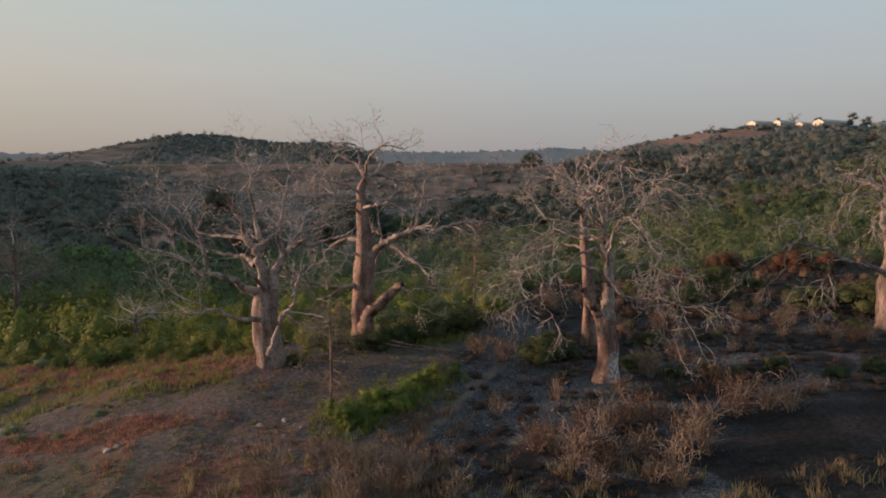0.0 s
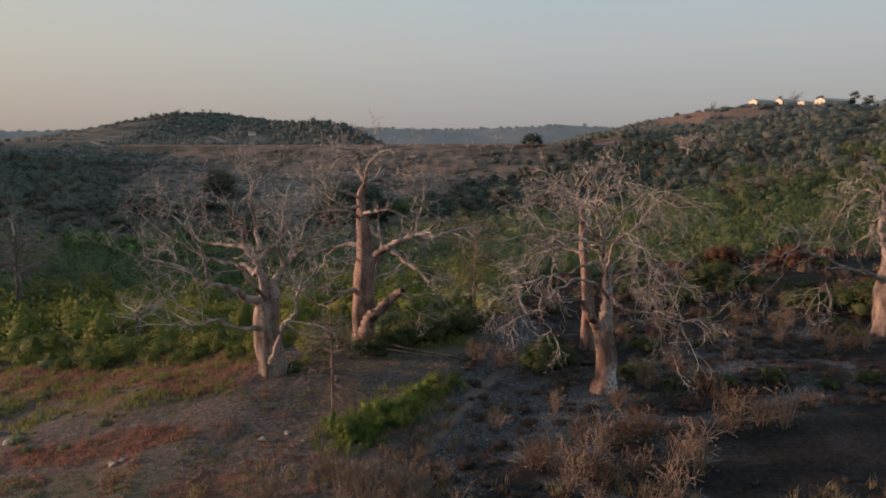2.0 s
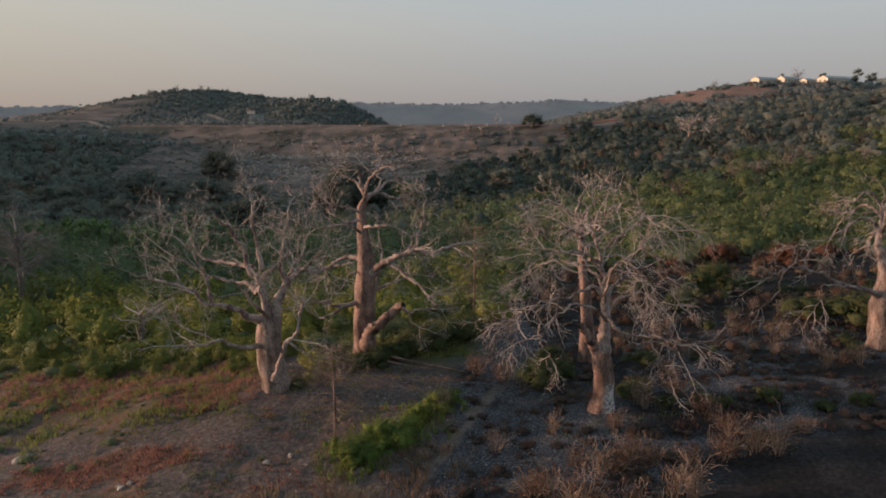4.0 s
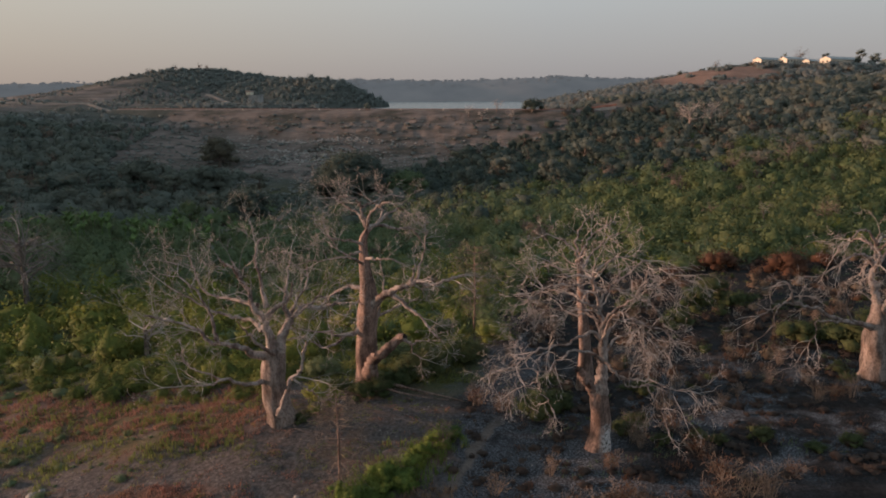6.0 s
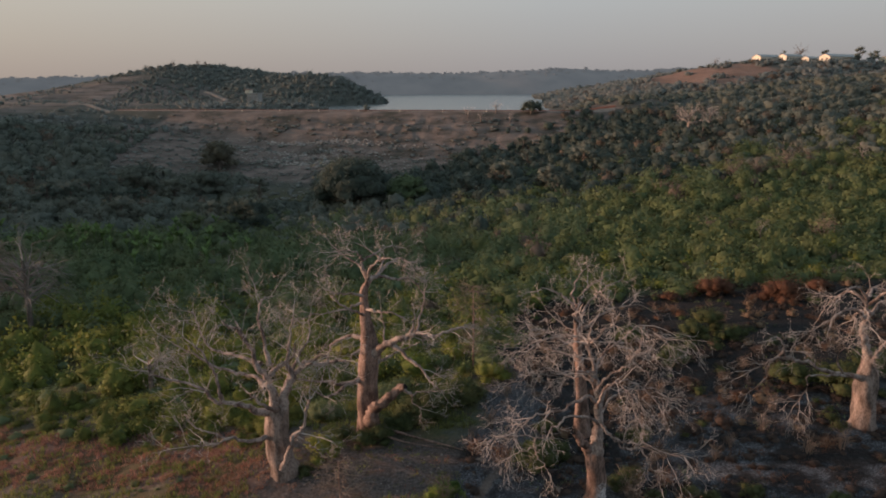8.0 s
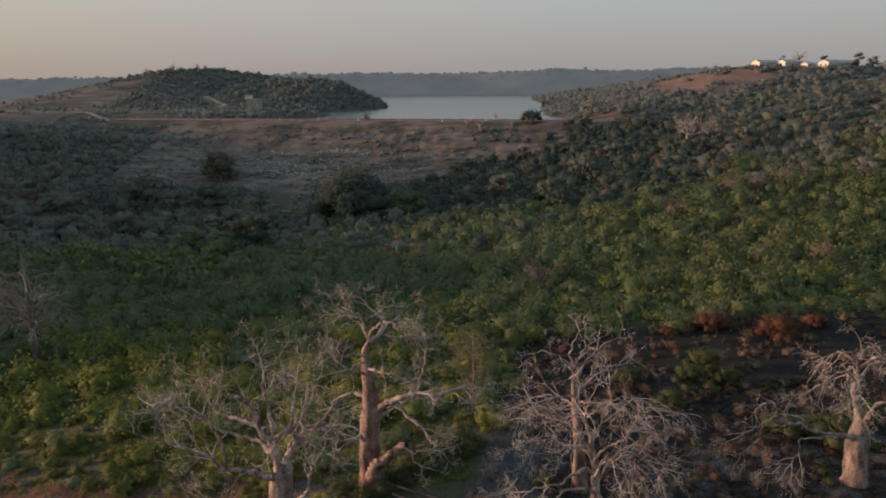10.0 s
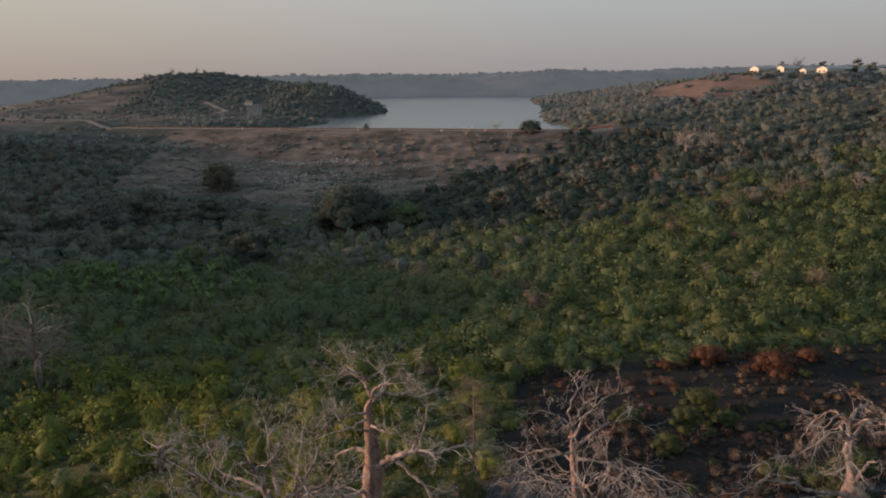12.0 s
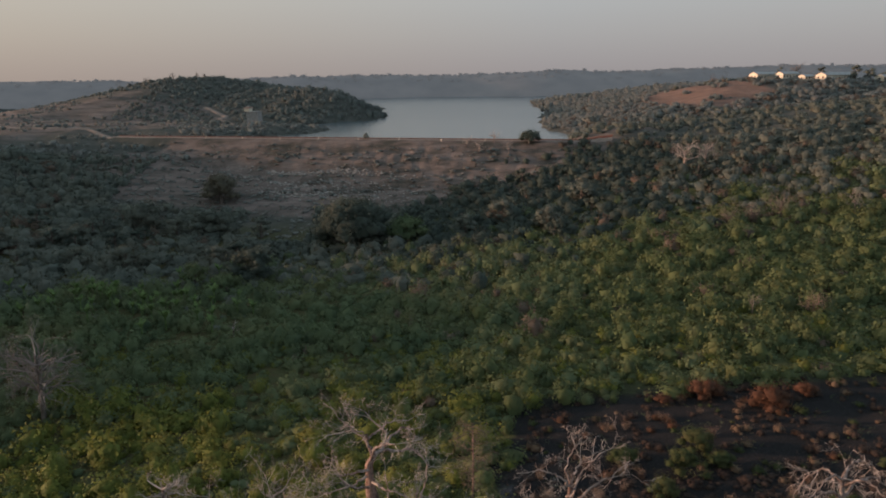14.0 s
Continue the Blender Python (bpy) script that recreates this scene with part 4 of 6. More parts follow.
limb(tree, [(-0.77, 0.00, 10.59), (-1.50, 1.00, 11.50), (-1.94, 2.00, 10.95), (-2.59, 2.60, 10.02), (-2.94, 3.00, 8.55)], 0.18, 0.05, 0.78)
limb(tree, [(-0.90, 0.00, 11.23), (-2.73, -1.50, 12.55), (-4.08, -2.60, 12.85), (-5.27, -3.40, 12.23)], 0.16, 0.05, 0.78)
limb(tree, [(-0.78, 0.00, 9.68), (0.67, 0.60, 10.77), (2.32, 1.20, 10.59), (3.99, 1.60, 9.52), (5.06, 1.80, 8.12)], 0.2, 0.05, 0.78)
limb(tree, [(-0.79, 0.00, 10.78), (-0.60, -1.40, 12.25), (0.12, -2.40, 12.17), (0.85, -3.00, 11.30)], 0.18, 0.05, 0.78)
limb(tree, [(-0.91, 0.00, 11.32), (1.15, 2.40, 11.38), (3.17, 4.00, 10.55), (4.77, 5.00, 9.07)], 0.16, 0.05, 0.78)
limb(tree, [(-0.76, 0.00, 9.12), (0.68, 3.00, 9.30), (1.53, 5.00, 8.89), (1.72, 6.00, 7.36)], 0.18, 0.05, 0.78)
limb(tree, [(-0.76, 0.00, 9.12), (-2.58, -3.00, 10.98), (-3.80, -5.00, 11.77), (-4.39, -6.00, 11.10)], 0.18, 0.05, 0.78)
twigs(tree, -0.4, 0.6, cap=1.6)

# ---- foliage ----
def ico(level=1):
    bm = bmesh.new()
    bmesh.ops.create_icosphere(bm, subdivisions=level, radius=1.0)
    v = np.array([p.co[:] for p in bm.verts])
    f = np.array([[p.index for p in q.verts] for q in bm.faces])
    bm.free()
    return v, f


def lumpy(d, seed):
    """Radius of an uneven crown in the directions d."""
    r = np.random.RandomState(seed)
    s = np.ones(len(d))
    for k in range(7):
        c = r.normal(0, 1, 3)
        c[2] = abs(c[2]) * 0.7
        c /= np.linalg.norm(c)
        s += r.uniform(0.2, 0.75) * np.exp(-((1 - d @ c) / 0.14))
    return s / s.mean()


def bush_shape(seed, leaves, size, flat=0.8, core=0.72, core_level=1, up=0.15):
    """A bush of radius one that stands on the ground: leaf blades in the outer shell over a dark inner mass."""
    r = np.random.RandomState(seed)
    d = r.normal(0, 1, (leaves, 3))
    d[:, 2] = np.abs(d[:, 2]) * 1.1 - 0.25
    d /= np.linalg.norm(d, axis=1)[:, None]
    rad = lumpy(d, seed) * (1 - 0.5 * r.uniform(0, 1, leaves) ** 1.3 + 0.45 * (r.uniform(0, 1, leaves) > 0.86) * r.uniform(0, 1, leaves))
    c = d * rad[:, None]
    n = d + r.normal(0, 0.55, (leaves, 3)) + np.array((0, 0, 0.35))
    n /= np.linalg.norm(n, axis=1)[:, None]
    u = np.cross(n, r.normal(0, 1, (leaves, 3)))
    u /= np.linalg.norm(u, axis=1)[:, None]
    w = np.cross(n, u)
    a, b = size * r.uniform(0.7, 1.5, (leaves, 1)), size * r.uniform(0.7, 1.6, (leaves, 1))
    q = np.stack([c - u * a, c + u * a * 0.7, c + w * b + n * a * 0.2], 1).reshape(-1, 3)
    iv, it = ico(core_level)
    iv = iv * (lumpy(iv, seed) * core * r.uniform(0.9, 1.1, len(iv)))[:, None]
    v = np.vstack([q, iv])
    v[:, 2] = (v[:, 2] + 0.35) * flat
    way = np.vstack([np.repeat(d * 0.6 + n * 0.7 + np.array((0, 0, up)), 3, axis=0), iv + np.array((0, 0, up))])
    way /= np.linalg.norm(way, axis=1)[:, None]
    return v, way, np.vstack([np.arange(leaves * 3).reshape(-1, 3), it + leaves * 3])


def scatter(name, shapes, places, material, label, category, seed=1, near=None, lift=0.0):
    """Many plants in one object. places: rows of x, y, radius, height factor."""
    r = np.random.RandomState(seed)
    b = Bundle()
    z = land(places[:, 0], places[:, 1]) + lift
    for (x, y, s, h), zz in zip(places, z):
        v, q, t = (near if near and math.hypot(x, y) < 104 else shapes)[r.randint(6)]
        a = r.uniform(0, 6.283)
        c, k = math.cos(a) * s, math.sin(a) * s
        p = np.stack([v[:, 0] * c - v[:, 1] * k + x, v[:, 0] * k + v[:, 1] * c + y, v[:, 2] * s * h + zz - 0.1 * s], -1)
        b.add(p, None, t, np.stack([q[:, 0] * c / s - q[:, 1] * k / s, q[:, 0] * k / s + q[:, 1] * c / s, q[:, 2]], -1))
    ob = b.make(name, material, True)
    return tagged(ob, label, category, kind="stuff")


def field(x0, x1, y0, y1, step, seed):
    """Jittered places over a stretch of land."""
    r = np.random.RandomState(seed)
    x, y = np.meshgrid(np.arange(x0, x1, step), np.arange(y0, y1, step))
    x, y = x.ravel() + r.uniform(-0.85, 0.85, x.size) * step, y.ravel() + r.uniform(-0.85, 0.85, y.size) * step
    return x, y, r


def in_view(x, y, margin=1.12):
    return np.abs(x) < (y + 12) * 0.634 * margin


BUSH = [bush_shape(10 + k, 115, 0.13, 0.95, 0.56, 1, 0.4) for k in range(8)]
BUSH_NEAR = [bush_shape(90 + k, 330, 0.09, 0.85, 0.64, 1, 0.25) for k in range(6)]
BUSH_MID = [bush_shape(70 + k, 62, 0.17, 0.95, 0.7, 1, 0.8) for k in range(6)]
BUSH_FAR = [bush_shape(50 + k, 34, 0.20, 0.9, 0.72, 1, 1.5) for k in range(6)]

# the overgrown valley floor and slopes
x, y, r = field(-250, 215, 60, 350, 2.7, 21)
patch = wave(x, y, 45, 31) + 0.6 * wave(x, y, 17, 32)
keep = in_view(x, y) & (r.uniform(0, 1, x.size) < 0.93)
keep &= ~((x > 7 + 0.1 * (y - 60)) & (y < 97 + 3 * wave(x, y, 12, 33)) & (x < 75))
keep &= ~((y < 70) & (x > -26)) | ((y > 66) & (x < 6))
dam_out = (x - DAM_A[0]) * DAM_OUT[0] + (y - DAM_A[1]) * DAM_OUT[1]
on_dam = (x > -157 + 0.18 * (376 - y) + 4 * wave(x, y, 15, 49)) & (x < 54) & (CREST - (np.abs(dam_out) - 4) / 1.45 > land(x, y) - 0.8) & (dam_out < 60)
keep &= ~on_dam & (dam_out > 5) & ((y < 292) | (x < -143) | (x > 5)) & ((y < 345) | (x < 60))
keep &= (x > -17) | (y > 62 - 0.36 * (x + 17))
keep &= ~((x > -80) & (x < -52) & (y > 258))
x, y, patch = x[keep], y[keep], patch[keep]
r = np.random.RandomState(5)
size = (0.65 + 1.9 * r.uniform(0, 1, x.size) ** 2.6 + 0.25 * (patch + 1.0)) * np.clip(0.9 + (y - 60) / 250, 0.9, 1.2)
tall = r.uniform(0.65, 1.55, x.size)
drift = np.random.RandomState(9).normal(0, 1, x.size)
sunny = (x - 0.28 * y + 14 * patch + 11 * drift > -18) & (y < 212 + 12 * patch + 22 * drift) & (x > -0.1 * y)
dark = (~sunny) & ((y > 206 + 16 * patch - 22 * drift) | ((x < -70) & (y > 190)) | ((x < -105) & (y > 165 + 10 * patch)))
rows = np.stack([x, y, size, tall], -1)
meadow = (~sunny) & (y < 106 + 12 * patch + 10 * drift)
dry = (x > -30) & (y > 95) & (np.random.RandomState(18).uniform(0, 1, x.size) < 0.03 + 0.22 * ((wave(x, y, 26, 39) > 0.75) & (y > 170)))
dry |= (x > 50) & (y > 190) & (np.random.RandomState(38).uniform(0, 1, x.size) < 0.05 + 0.22 * (wave(x, y, 30, 43) > 0.6))
dry |= (x < -60) & (y > 215) & (wave(x, y, 24, 41) > 0.45) & (np.random.RandomState(28).uniform(0, 1, x.size) < 0.4)
scatter("dry_bushes", BUSH, rows[dry], leaf_dry, "brown leafless bushes scattered over the slope", "bushes", 6, BUSH_NEAR)
sunny, dark, meadow = sunny & ~dry, dark & ~dry, meadow & ~dry
scatter("meadow_bushes", BUSH, rows[meadow], leaf_meadow, "bright green low bushes beyond the clearing", "bushes", 7, BUSH_NEAR)
scatter("valley_bushes", BUSH, rows[~sunny & ~dark & ~meadow & ~dry], leaf_valley, "dense green bushes filling the valley floor", "bushes", 1, BUSH_NEAR)
scatter("slope_bushes", BUSH, rows[sunny], leaf_gold, "yellow-green bushes on the sunny slope", "bushes", 2, BUSH_NEAR)
rows_dark = rows[dark]
east = (rows_dark[:, 0] > -12 + 8 * np.sin(rows_dark[:, 1] * 0.11)) & (rows_dark[:, 0] < 92 + 14 * np.sin(rows_dark[:, 1] * 0.07))
scatter("thicket", BUSH_MID, rows_dark[~east], leaf_dark, "dark thicket round the foot of the dam", "bushes", 3)
scatter("darker_thicket", BUSH_MID, rows_dark[east], leaf_deep, "deep green thicket on the slope right of the dam's foot", "bushes", 13)

# a closer stand of bushes between the valley and the burnt ground
x, y, r = field(-72, 88, 84, 142, 2.9, 22)
keep = in_view(x, y) & ((y > 99 + 3 * wave(x, y, 12, 33)) | (x < 7 + 0.1 * (y - 60)))
x, y = x[keep], y[keep]
r = np.random.RandomState(20)
rows = np.stack([x, y, 0.7 + 1.2 * r.uniform(0, 1, x.size) ** 1.8, r.uniform(0.7, 1.3, x.size)], -1)
pick = r.uniform(0, 1, x.size) + 0.25 * wave(x, y, 20, 40)
scatter("olive_bushes", BUSH, rows[pick < 0.55], leaf_meadow, "olive-green bushes on the lower slope", "bushes", 31)
scatter("green_bushes", BUSH, rows[pick >= 0.55], leaf_valley, "dull green bushes on the lower slope", "bushes", 32)

# tall growth that ends in a bank along the clearing
x, y, r = field(-62, -13, 54, 84, 1.9, 29)
front = 60.0 - 0.42 * (x + 29) + 2.2 * wave(x, y, 13, 30) + 0.8 * wave(x, y, 4, 28)
keep = in_view(x, y) & (y > front) & (y < front + 9)
x, y = x[keep], y[keep]
rows = np.stack([x, y, 0.55 + 0.95 * np.random.RandomState(9).uniform(0, 1, x.size) ** 1.6, np.random.RandomState(19).uniform(0.8, 1.3, x.size)], -1)
scatter("meadow_edge", BUSH_NEAR, rows, leaf_edge, "tall yellow-green growth along the edge of the clearing", "bushes", 27)

# undergrowth between the bushes
x, y, r = field(-120, 120, 62, 150, 4.2, 23)
keep = in_view(x, y) & ~((x > 7 + 0.1 * (y - 60)) & (y < 97) & (x < 75)) & ~((y < 70) & (x > -26))
x, y = x[keep], y[keep]
rows = np.stack([x, y, r.uniform(0.5, 1.1, x.size), r.uniform(0.6, 1.0, x.size)], -1)
scatter("undergrowth", BUSH_FAR, rows, leaf_valley, "low green undergrowth between the valley bushes", "undergrowth", 8)
# scorched and reviving scrub on the far part of the burn
x, y, r = field(8, 72, 54, 99, 1.8, 24)
keep = in_view(x, y) & (wave(x, y, 11, 34) > -0.25) & (x > 8 + 0.12 * (y - 60))
pick = r.uniform(0, 1, x.size)
rows = np.stack([x, y, r.uniform(0.3, 0.95, x.size), r.uniform(0.7, 1.2, x.size)], -1)
scatter("scorched_scrub", BUSH, rows[keep & (pick < 0.11)], leaf_rust, "scorched rusty scrub on burnt ground", "scrub", 9)
scatter("dead_scrub", BUSH, rows[keep & (pick > 0.11) & (pick < 0.66)], grass_burnt, "blackened brown scrub on burnt ground", "scrub", 10)
scatter("reviving_scrub", BUSH, rows[keep & (pick > 0.84)], leaf_olive, "reviving green scrub on burnt ground", "scrub", 11)

scatter("straw_scrub", BUSH, rows[keep & (pick > 0.66) & (pick < 0.78)], grass_straw, "dry straw-coloured scrub on burnt ground", "scrub", 33)

# low charred brush all over the burnt ground
x, y, r = field(-2, 62, 29, 74, 0.95, 26)
keep = in_view(x, y) & ~((x > 14) & (y > 31) & (y < 38)) & (x > -1.5 + 0.17 * (y - 30)) & (wave(x, y, 8, 35) + 0.7 * wave(x, y, 2.5, 36) > -0.1) & (np.hypot((x - 5.5) / 3.6, (y - 57) / 12) > 1) & (np.hypot(x - 10.5, y - 44.3) > 1.5) & (np.hypot(x - 34.5, y - 53.1) > 1.8)
x, y = x[keep], y[keep]
rows = np.stack([x, y, 0.2 + 0.45 * np.random.RandomState(3).uniform(0, 1, x.size) ** 1.7, np.random.RandomState(2).uniform(0.35, 0.9, x.size)], -1)
scatter("charred_brush", BUSH_FAR, rows, grass_burnt, "low charred brown brush on burnt ground", "brush", 15)

# tufts and low shrubs on the open grass before the meadow
x, y, r = field(-50, -20, 43, 60, 1.5, 27)
keep = in_view(x, y) & (y < 50 - 0.3 * (x + 17)) & (wave(x, y, 5, 37) + 0.5 * wave(x, y, 2, 38) > 0.0)
x, y = x[keep], y[keep]
rows = np.stack([x, y, 0.22 + 0.45 * np.random.RandomState(4).uniform(0, 1, x.size) ** 2, np.random.RandomState(5).uniform(0.6, 1.1, x.size)], -1)
scatter("low_shrubs", BUSH_NEAR, rows, leaf_valley, "low grey-green shrubs scattered on dry grass", "shrubs", 16)

# scrub on the hills round the lake: dense woods on the hill, broken scrub over dry grass on the bank
x, y, r = field(-640, 480, 285, 780, 4.9, 41)
h = land(x, y)
patch = wave(x, y, 70, 42) + 0.7 * wave(x, y, 24, 43)
out = (x - DAM_A[0]) * DAM_OUT[0] + (y - DAM_A[1]) * DAM_OUT[1]
keep = in_view(x, y, 1.08) & ((h > LAKE + 0.35) | (out > 7)) & ((y > 350) | (x > 58))
keep &= ~((np.abs(out) < 7) & (x < 80) & (x > -180)) & ((x < 60) | (y < 700))
on_track = (np.abs(x + 166 + np.clip(y - 545, 0, 60) * 0.68 - np.clip(530 - y, 0, 30)) < 7) & (y > 500) & (y < 590)
keep &= ~on_track & ~((np.abs(x + 139) < 9) & (np.abs(y - 497) < 14))
bare_hill = (np.hypot((x - 166) / 34, (y - 455) / 52) + 0.3 * wave(x, y, 24, 48)) < 1
open_bank = (x < -150) & (y > 372) & (y < 500 - 0.35 * (x + 150))
open_bank |= (x < -255) & (y < 640)
keep &= (patch > np.where(bare_hill, 0.75, np.where(open_bank, 0.15, -1.6))) & ((y > 300) | (x > 58) | (x < -150))
keep &= ~((out > -5) & (out < 60) & (x < 70) & (x > -157 + 0.18 * (376 - y)) & (CREST - (np.abs(out) - 4) / 1.45 > -9) & (np.abs(h - (CREST - (np.abs(out) - 4) / 1.45)) < 1.5))
x, y, patch, open_bank = x[keep], y[keep], patch[keep], open_bank[keep]
r = np.random.RandomState(6)
rows = np.stack([x, y, (0.9 + 2.1 * r.uniform(0, 1, x.size) ** 1.7) * np.where(open_bank, 0.7, 1.0), r.uniform(0.7, 1.25, x.size) * np.where((x > -125) & (x < -40) & (y > 520), 1.5, 1.0)], -1)
lee = (rows[:, 0] > 40) & (rows[:, 1] < 385 + 12 * wave(rows[:, 0], rows[:, 1], 30, 45))
wood = (x < -40) & (y > 470) & ~open_bank
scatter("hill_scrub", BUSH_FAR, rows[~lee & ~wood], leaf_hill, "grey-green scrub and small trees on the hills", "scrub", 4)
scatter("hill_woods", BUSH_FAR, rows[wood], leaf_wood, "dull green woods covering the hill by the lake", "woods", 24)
scatter("ridge_scrub", BUSH_MID, rows[lee], leaf_dark, "dull green scrub on the hillside by the lake", "scrub", 14)

# scrub on the point across the water
x, y, r = field(70, 330, 640, 1000, 9.0, 47)
keep = in_view(x, y, 1.05) & (land(x, y) > LAKE + 0.3)
x, y = x[keep], y[keep]
rows = np.stack([x, y, r.uniform(1.6, 4.0, x.size), r.uniform(0.8, 1.3, x.size)], -1)
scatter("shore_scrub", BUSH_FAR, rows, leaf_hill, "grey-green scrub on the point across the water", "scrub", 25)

# closer scrub on the slope by the houses and the bank by the lake
x, y, r = field(60, 340, 375, 530, 4.4, 46)
keep = in_view(x, y, 1.05) & (land(x, y) > LAKE + 1.0) & ((np.hypot((x - 166) / 34, (y - 455) / 52) + 0.3 * wave(x, y, 24, 48)) > 1.0)
x, y = x[keep], y[keep]
rows = np.stack([x, y, 1.0 + 2.0 * np.random.RandomState(7).uniform(0, 1, x.size) ** 1.6, np.random.RandomState(8).uniform(0.6, 1.1, x.size)], -1)
brown = np.random.RandomState(10).uniform(0, 1, x.size) < 0.12 + 0.3 * (wave(x, y, 40, 50) > 0.2)
scatter("dry_scrub", BUSH_FAR, rows[brown], leaf_dry, "brown dry scrub below the houses", "scrub", 26)
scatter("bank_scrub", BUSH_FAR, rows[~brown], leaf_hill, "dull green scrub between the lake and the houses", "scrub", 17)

# low shrubs on the dam's face
x, y, r = field(-165, 60, 262, 380, 2.5, 51)
out = (x - DAM_A[0]) * DAM_OUT[0] + (y - DAM_A[1]) * DAM_OUT[1]
slope = (land(x, y) - (CREST - (np.abs(out) - 4) / 1.45) < 5) & (x > -154 + 0.18 * (376 - y)) & (out < 70)
slope |= (x > -150) & (x < -52) & (y > 262) & (y < 345)
keep = slope & (out > 7) & (wave(x, y, 9, 52) + wave(x, y, 30, 53) > -0.7)
rows = np.stack([x, y, 0.3 + 1.7 * r.uniform(0, 1, x.size) ** 2.2, r.uniform(0.35, 0.6, x.size)], -1)[keep]
scatter("dam_shrubs", BUSH_FAR, rows, leaf_hill, "low shrubs dotted over the dry face of the dam", "shrubs", 5)

# ---- single broadleaf trees ----
def leafy_tree(x, y, height, spread, material, label, seed, name="tree", clumps=16, leaves=150, trunk=True, lift=0.25, group=""):
    """A trunk with limbs and a crown of many leafy clumps with gaps."""
    r = np.random.RandomState(seed)
    ob = new(name)
    ob.location = (x, y, float(land(x, y)) - 0.1)
    tagged(ob, label, name.replace("_", " "), group)
    b, c = Bundle(), Bundle()
    if trunk:
        line = smooth_line([(0, 0, -0.4, spread * 0.05), (0.1, 0, height * 0.3, spread * 0.035), (0.2, 0.2, height * 0.7, spread * 0.015)], 5)
        p, q = tube(line[:, :3], line[:, 3], 9, 0.08, seed)
        b.add(p, q)
    for k in range(clumps):
        a, d = k * 2.4 + r.uniform(-0.4, 0.4), math.sqrt((k + 0.5) / clumps) * r.uniform(0.8, 1.0)
        rad = spread * 0.5 * (r.uniform(0.30, 0.48) if trunk else r.uniform(0.42, 0.64)) * (1.15 - 0.45 * d)
        px, py = math.cos(a) * d * (spread * 0.5 - rad * 0.6), math.sin(a) * d * (spread * 0.5 - rad * 0.6)
        top = height * (lift + (1 - lift) * math.sqrt(max(0.05, 1 - (d * 0.95) ** 2)))
        pz = max(top - rad * 1.15, height * lift * 0.5) * r.uniform(0.88, 1.0) * (r.uniform(0.3, 0.75) if k % 2 and height > spread * 0.5 else 1.0)
        v, q, t = bush_shape(seed * 50 + k, leaves, 0.15 if leaves < 200 else 0.085, 0.85, 0.6)
        c.add(v * rad + np.array((px, py, pz)), None, t, q)
        if trunk:
            line = smooth_line([(0.1, 0, height * r.uniform(0.2, 0.4)), (px * 0.5, py * 0.5, pz * 0.75), (px, py, pz + rad * 0.4)], 4)
            p, q = tube(line, np.linspace(spread * 0.014, spread * 0.004, len(line)), 5)
            b.add(p, q)
    if trunk:
        under(b.make("trunk", bark_dark, True), ob)
    under(c.make("crown", material, True), ob)
    return ob


leafy_tree(-31.6, 250, 18.5, 31.0, leaf_deep, "huge dark round-crowned tree below the dam", 1, clumps=60, leaves=230, lift=0.12)
leafy_tree(-12.6, 245, 10.0, 17.0, leaf_valley, "olive-green tree beside the huge dark one", 2, clumps=20)
leafy_tree(-96, 302, 14.0, 18.0, leaf_thin, "thin olive-brown tree on the lower face of the dam", 3, clumps=22, leaves=120, lift=0.25)
leafy_tree(-57, 203, 11.5, 15.0, leaf_deep, "dark round-crowned tree above the banana plants", 10, clumps=22, leaves=150)
leafy_tree(-61.5, 192, 6.0, 10.5, leaf_valley, "low green tree above the banana plants", 11, clumps=14, leaves=140)
leafy_tree(-72, 197, 8.0, 9.5, leaf_valley, "round green tree above the banana plants", 12, clumps=13, leaves=140)
leafy_tree(-116, 268, 11.5, 18.0, leaf_dark, "broad dark tree at the foot of the dam", 13, clumps=22, leaves=130)
leafy_tree(-89, 266, 11.5, 18.0, leaf_dark, "broad dark tree at the foot of the dam", 14, clumps=22, leaves=130)
leafy_tree(-69, 262, 9.5, 10.0, leaf_dark, "small dark tree at the foot of the dam", 15, clumps=12, leaves=120)
leafy_tree(41, 326, 6.5, 12.0, leaf_deep, "dark tree at the end of the dam's crest", 4, clumps=16)
leafy_tree(-37, 350, 3.6, 3.6, leaf_dark, "small round bush on the dam's crest", 5, "bush", 9, 130, False)
for k, (x, y, h, s) in enumerate([(-60, 230, 7, 11), (-75, 226, 8, 10), (-62, 244, 5, 10), (-128, 240, 9, 12), (-101, 262, 9, 11), (-112, 208, 9, 13), (-92, 215, 7.5, 11), (8, 240, 9, 12), (22, 252, 9, 13), (36, 236, 8, 11), (-100, 215, 9, 11), (52, 258, 9, 12), (-140, 215, 10, 12)]):
    leafy_tree(x, y, h, s, leaf_dark, "dark leafy tree in the thicket below the dam", 20 + k, clumps=11, leaves=110, group="thicket trees")
r = np.random.RandomState(77)
grown = 0
while grown < 44:
    x, y = (r.uniform(0, 118), r.uniform(212, 300)) if grown % 2 else (r.uniform(-190, -50), r.uniform(168, 262))
    if not in_view(np.array(x), np.array(y), 1.0) or (x > 0 and y < 212 + 0.25 * x) or (x < 0 and y < 175 + 0.35 * (x + 190)) or (-98 < x < -50 and y > 240):
        continue
    h = r.uniform(4.5, 8.5)
    leafy_tree(x, y, h, h * r.uniform(1.0, 1.4), leaf_deep if r.uniform() < 0.6 else leaf_dark, "dark leafy tree in the thicket below the dam", 300 + grown, clumps=9, leaves=80, group="thicket trees")
    grown += 1
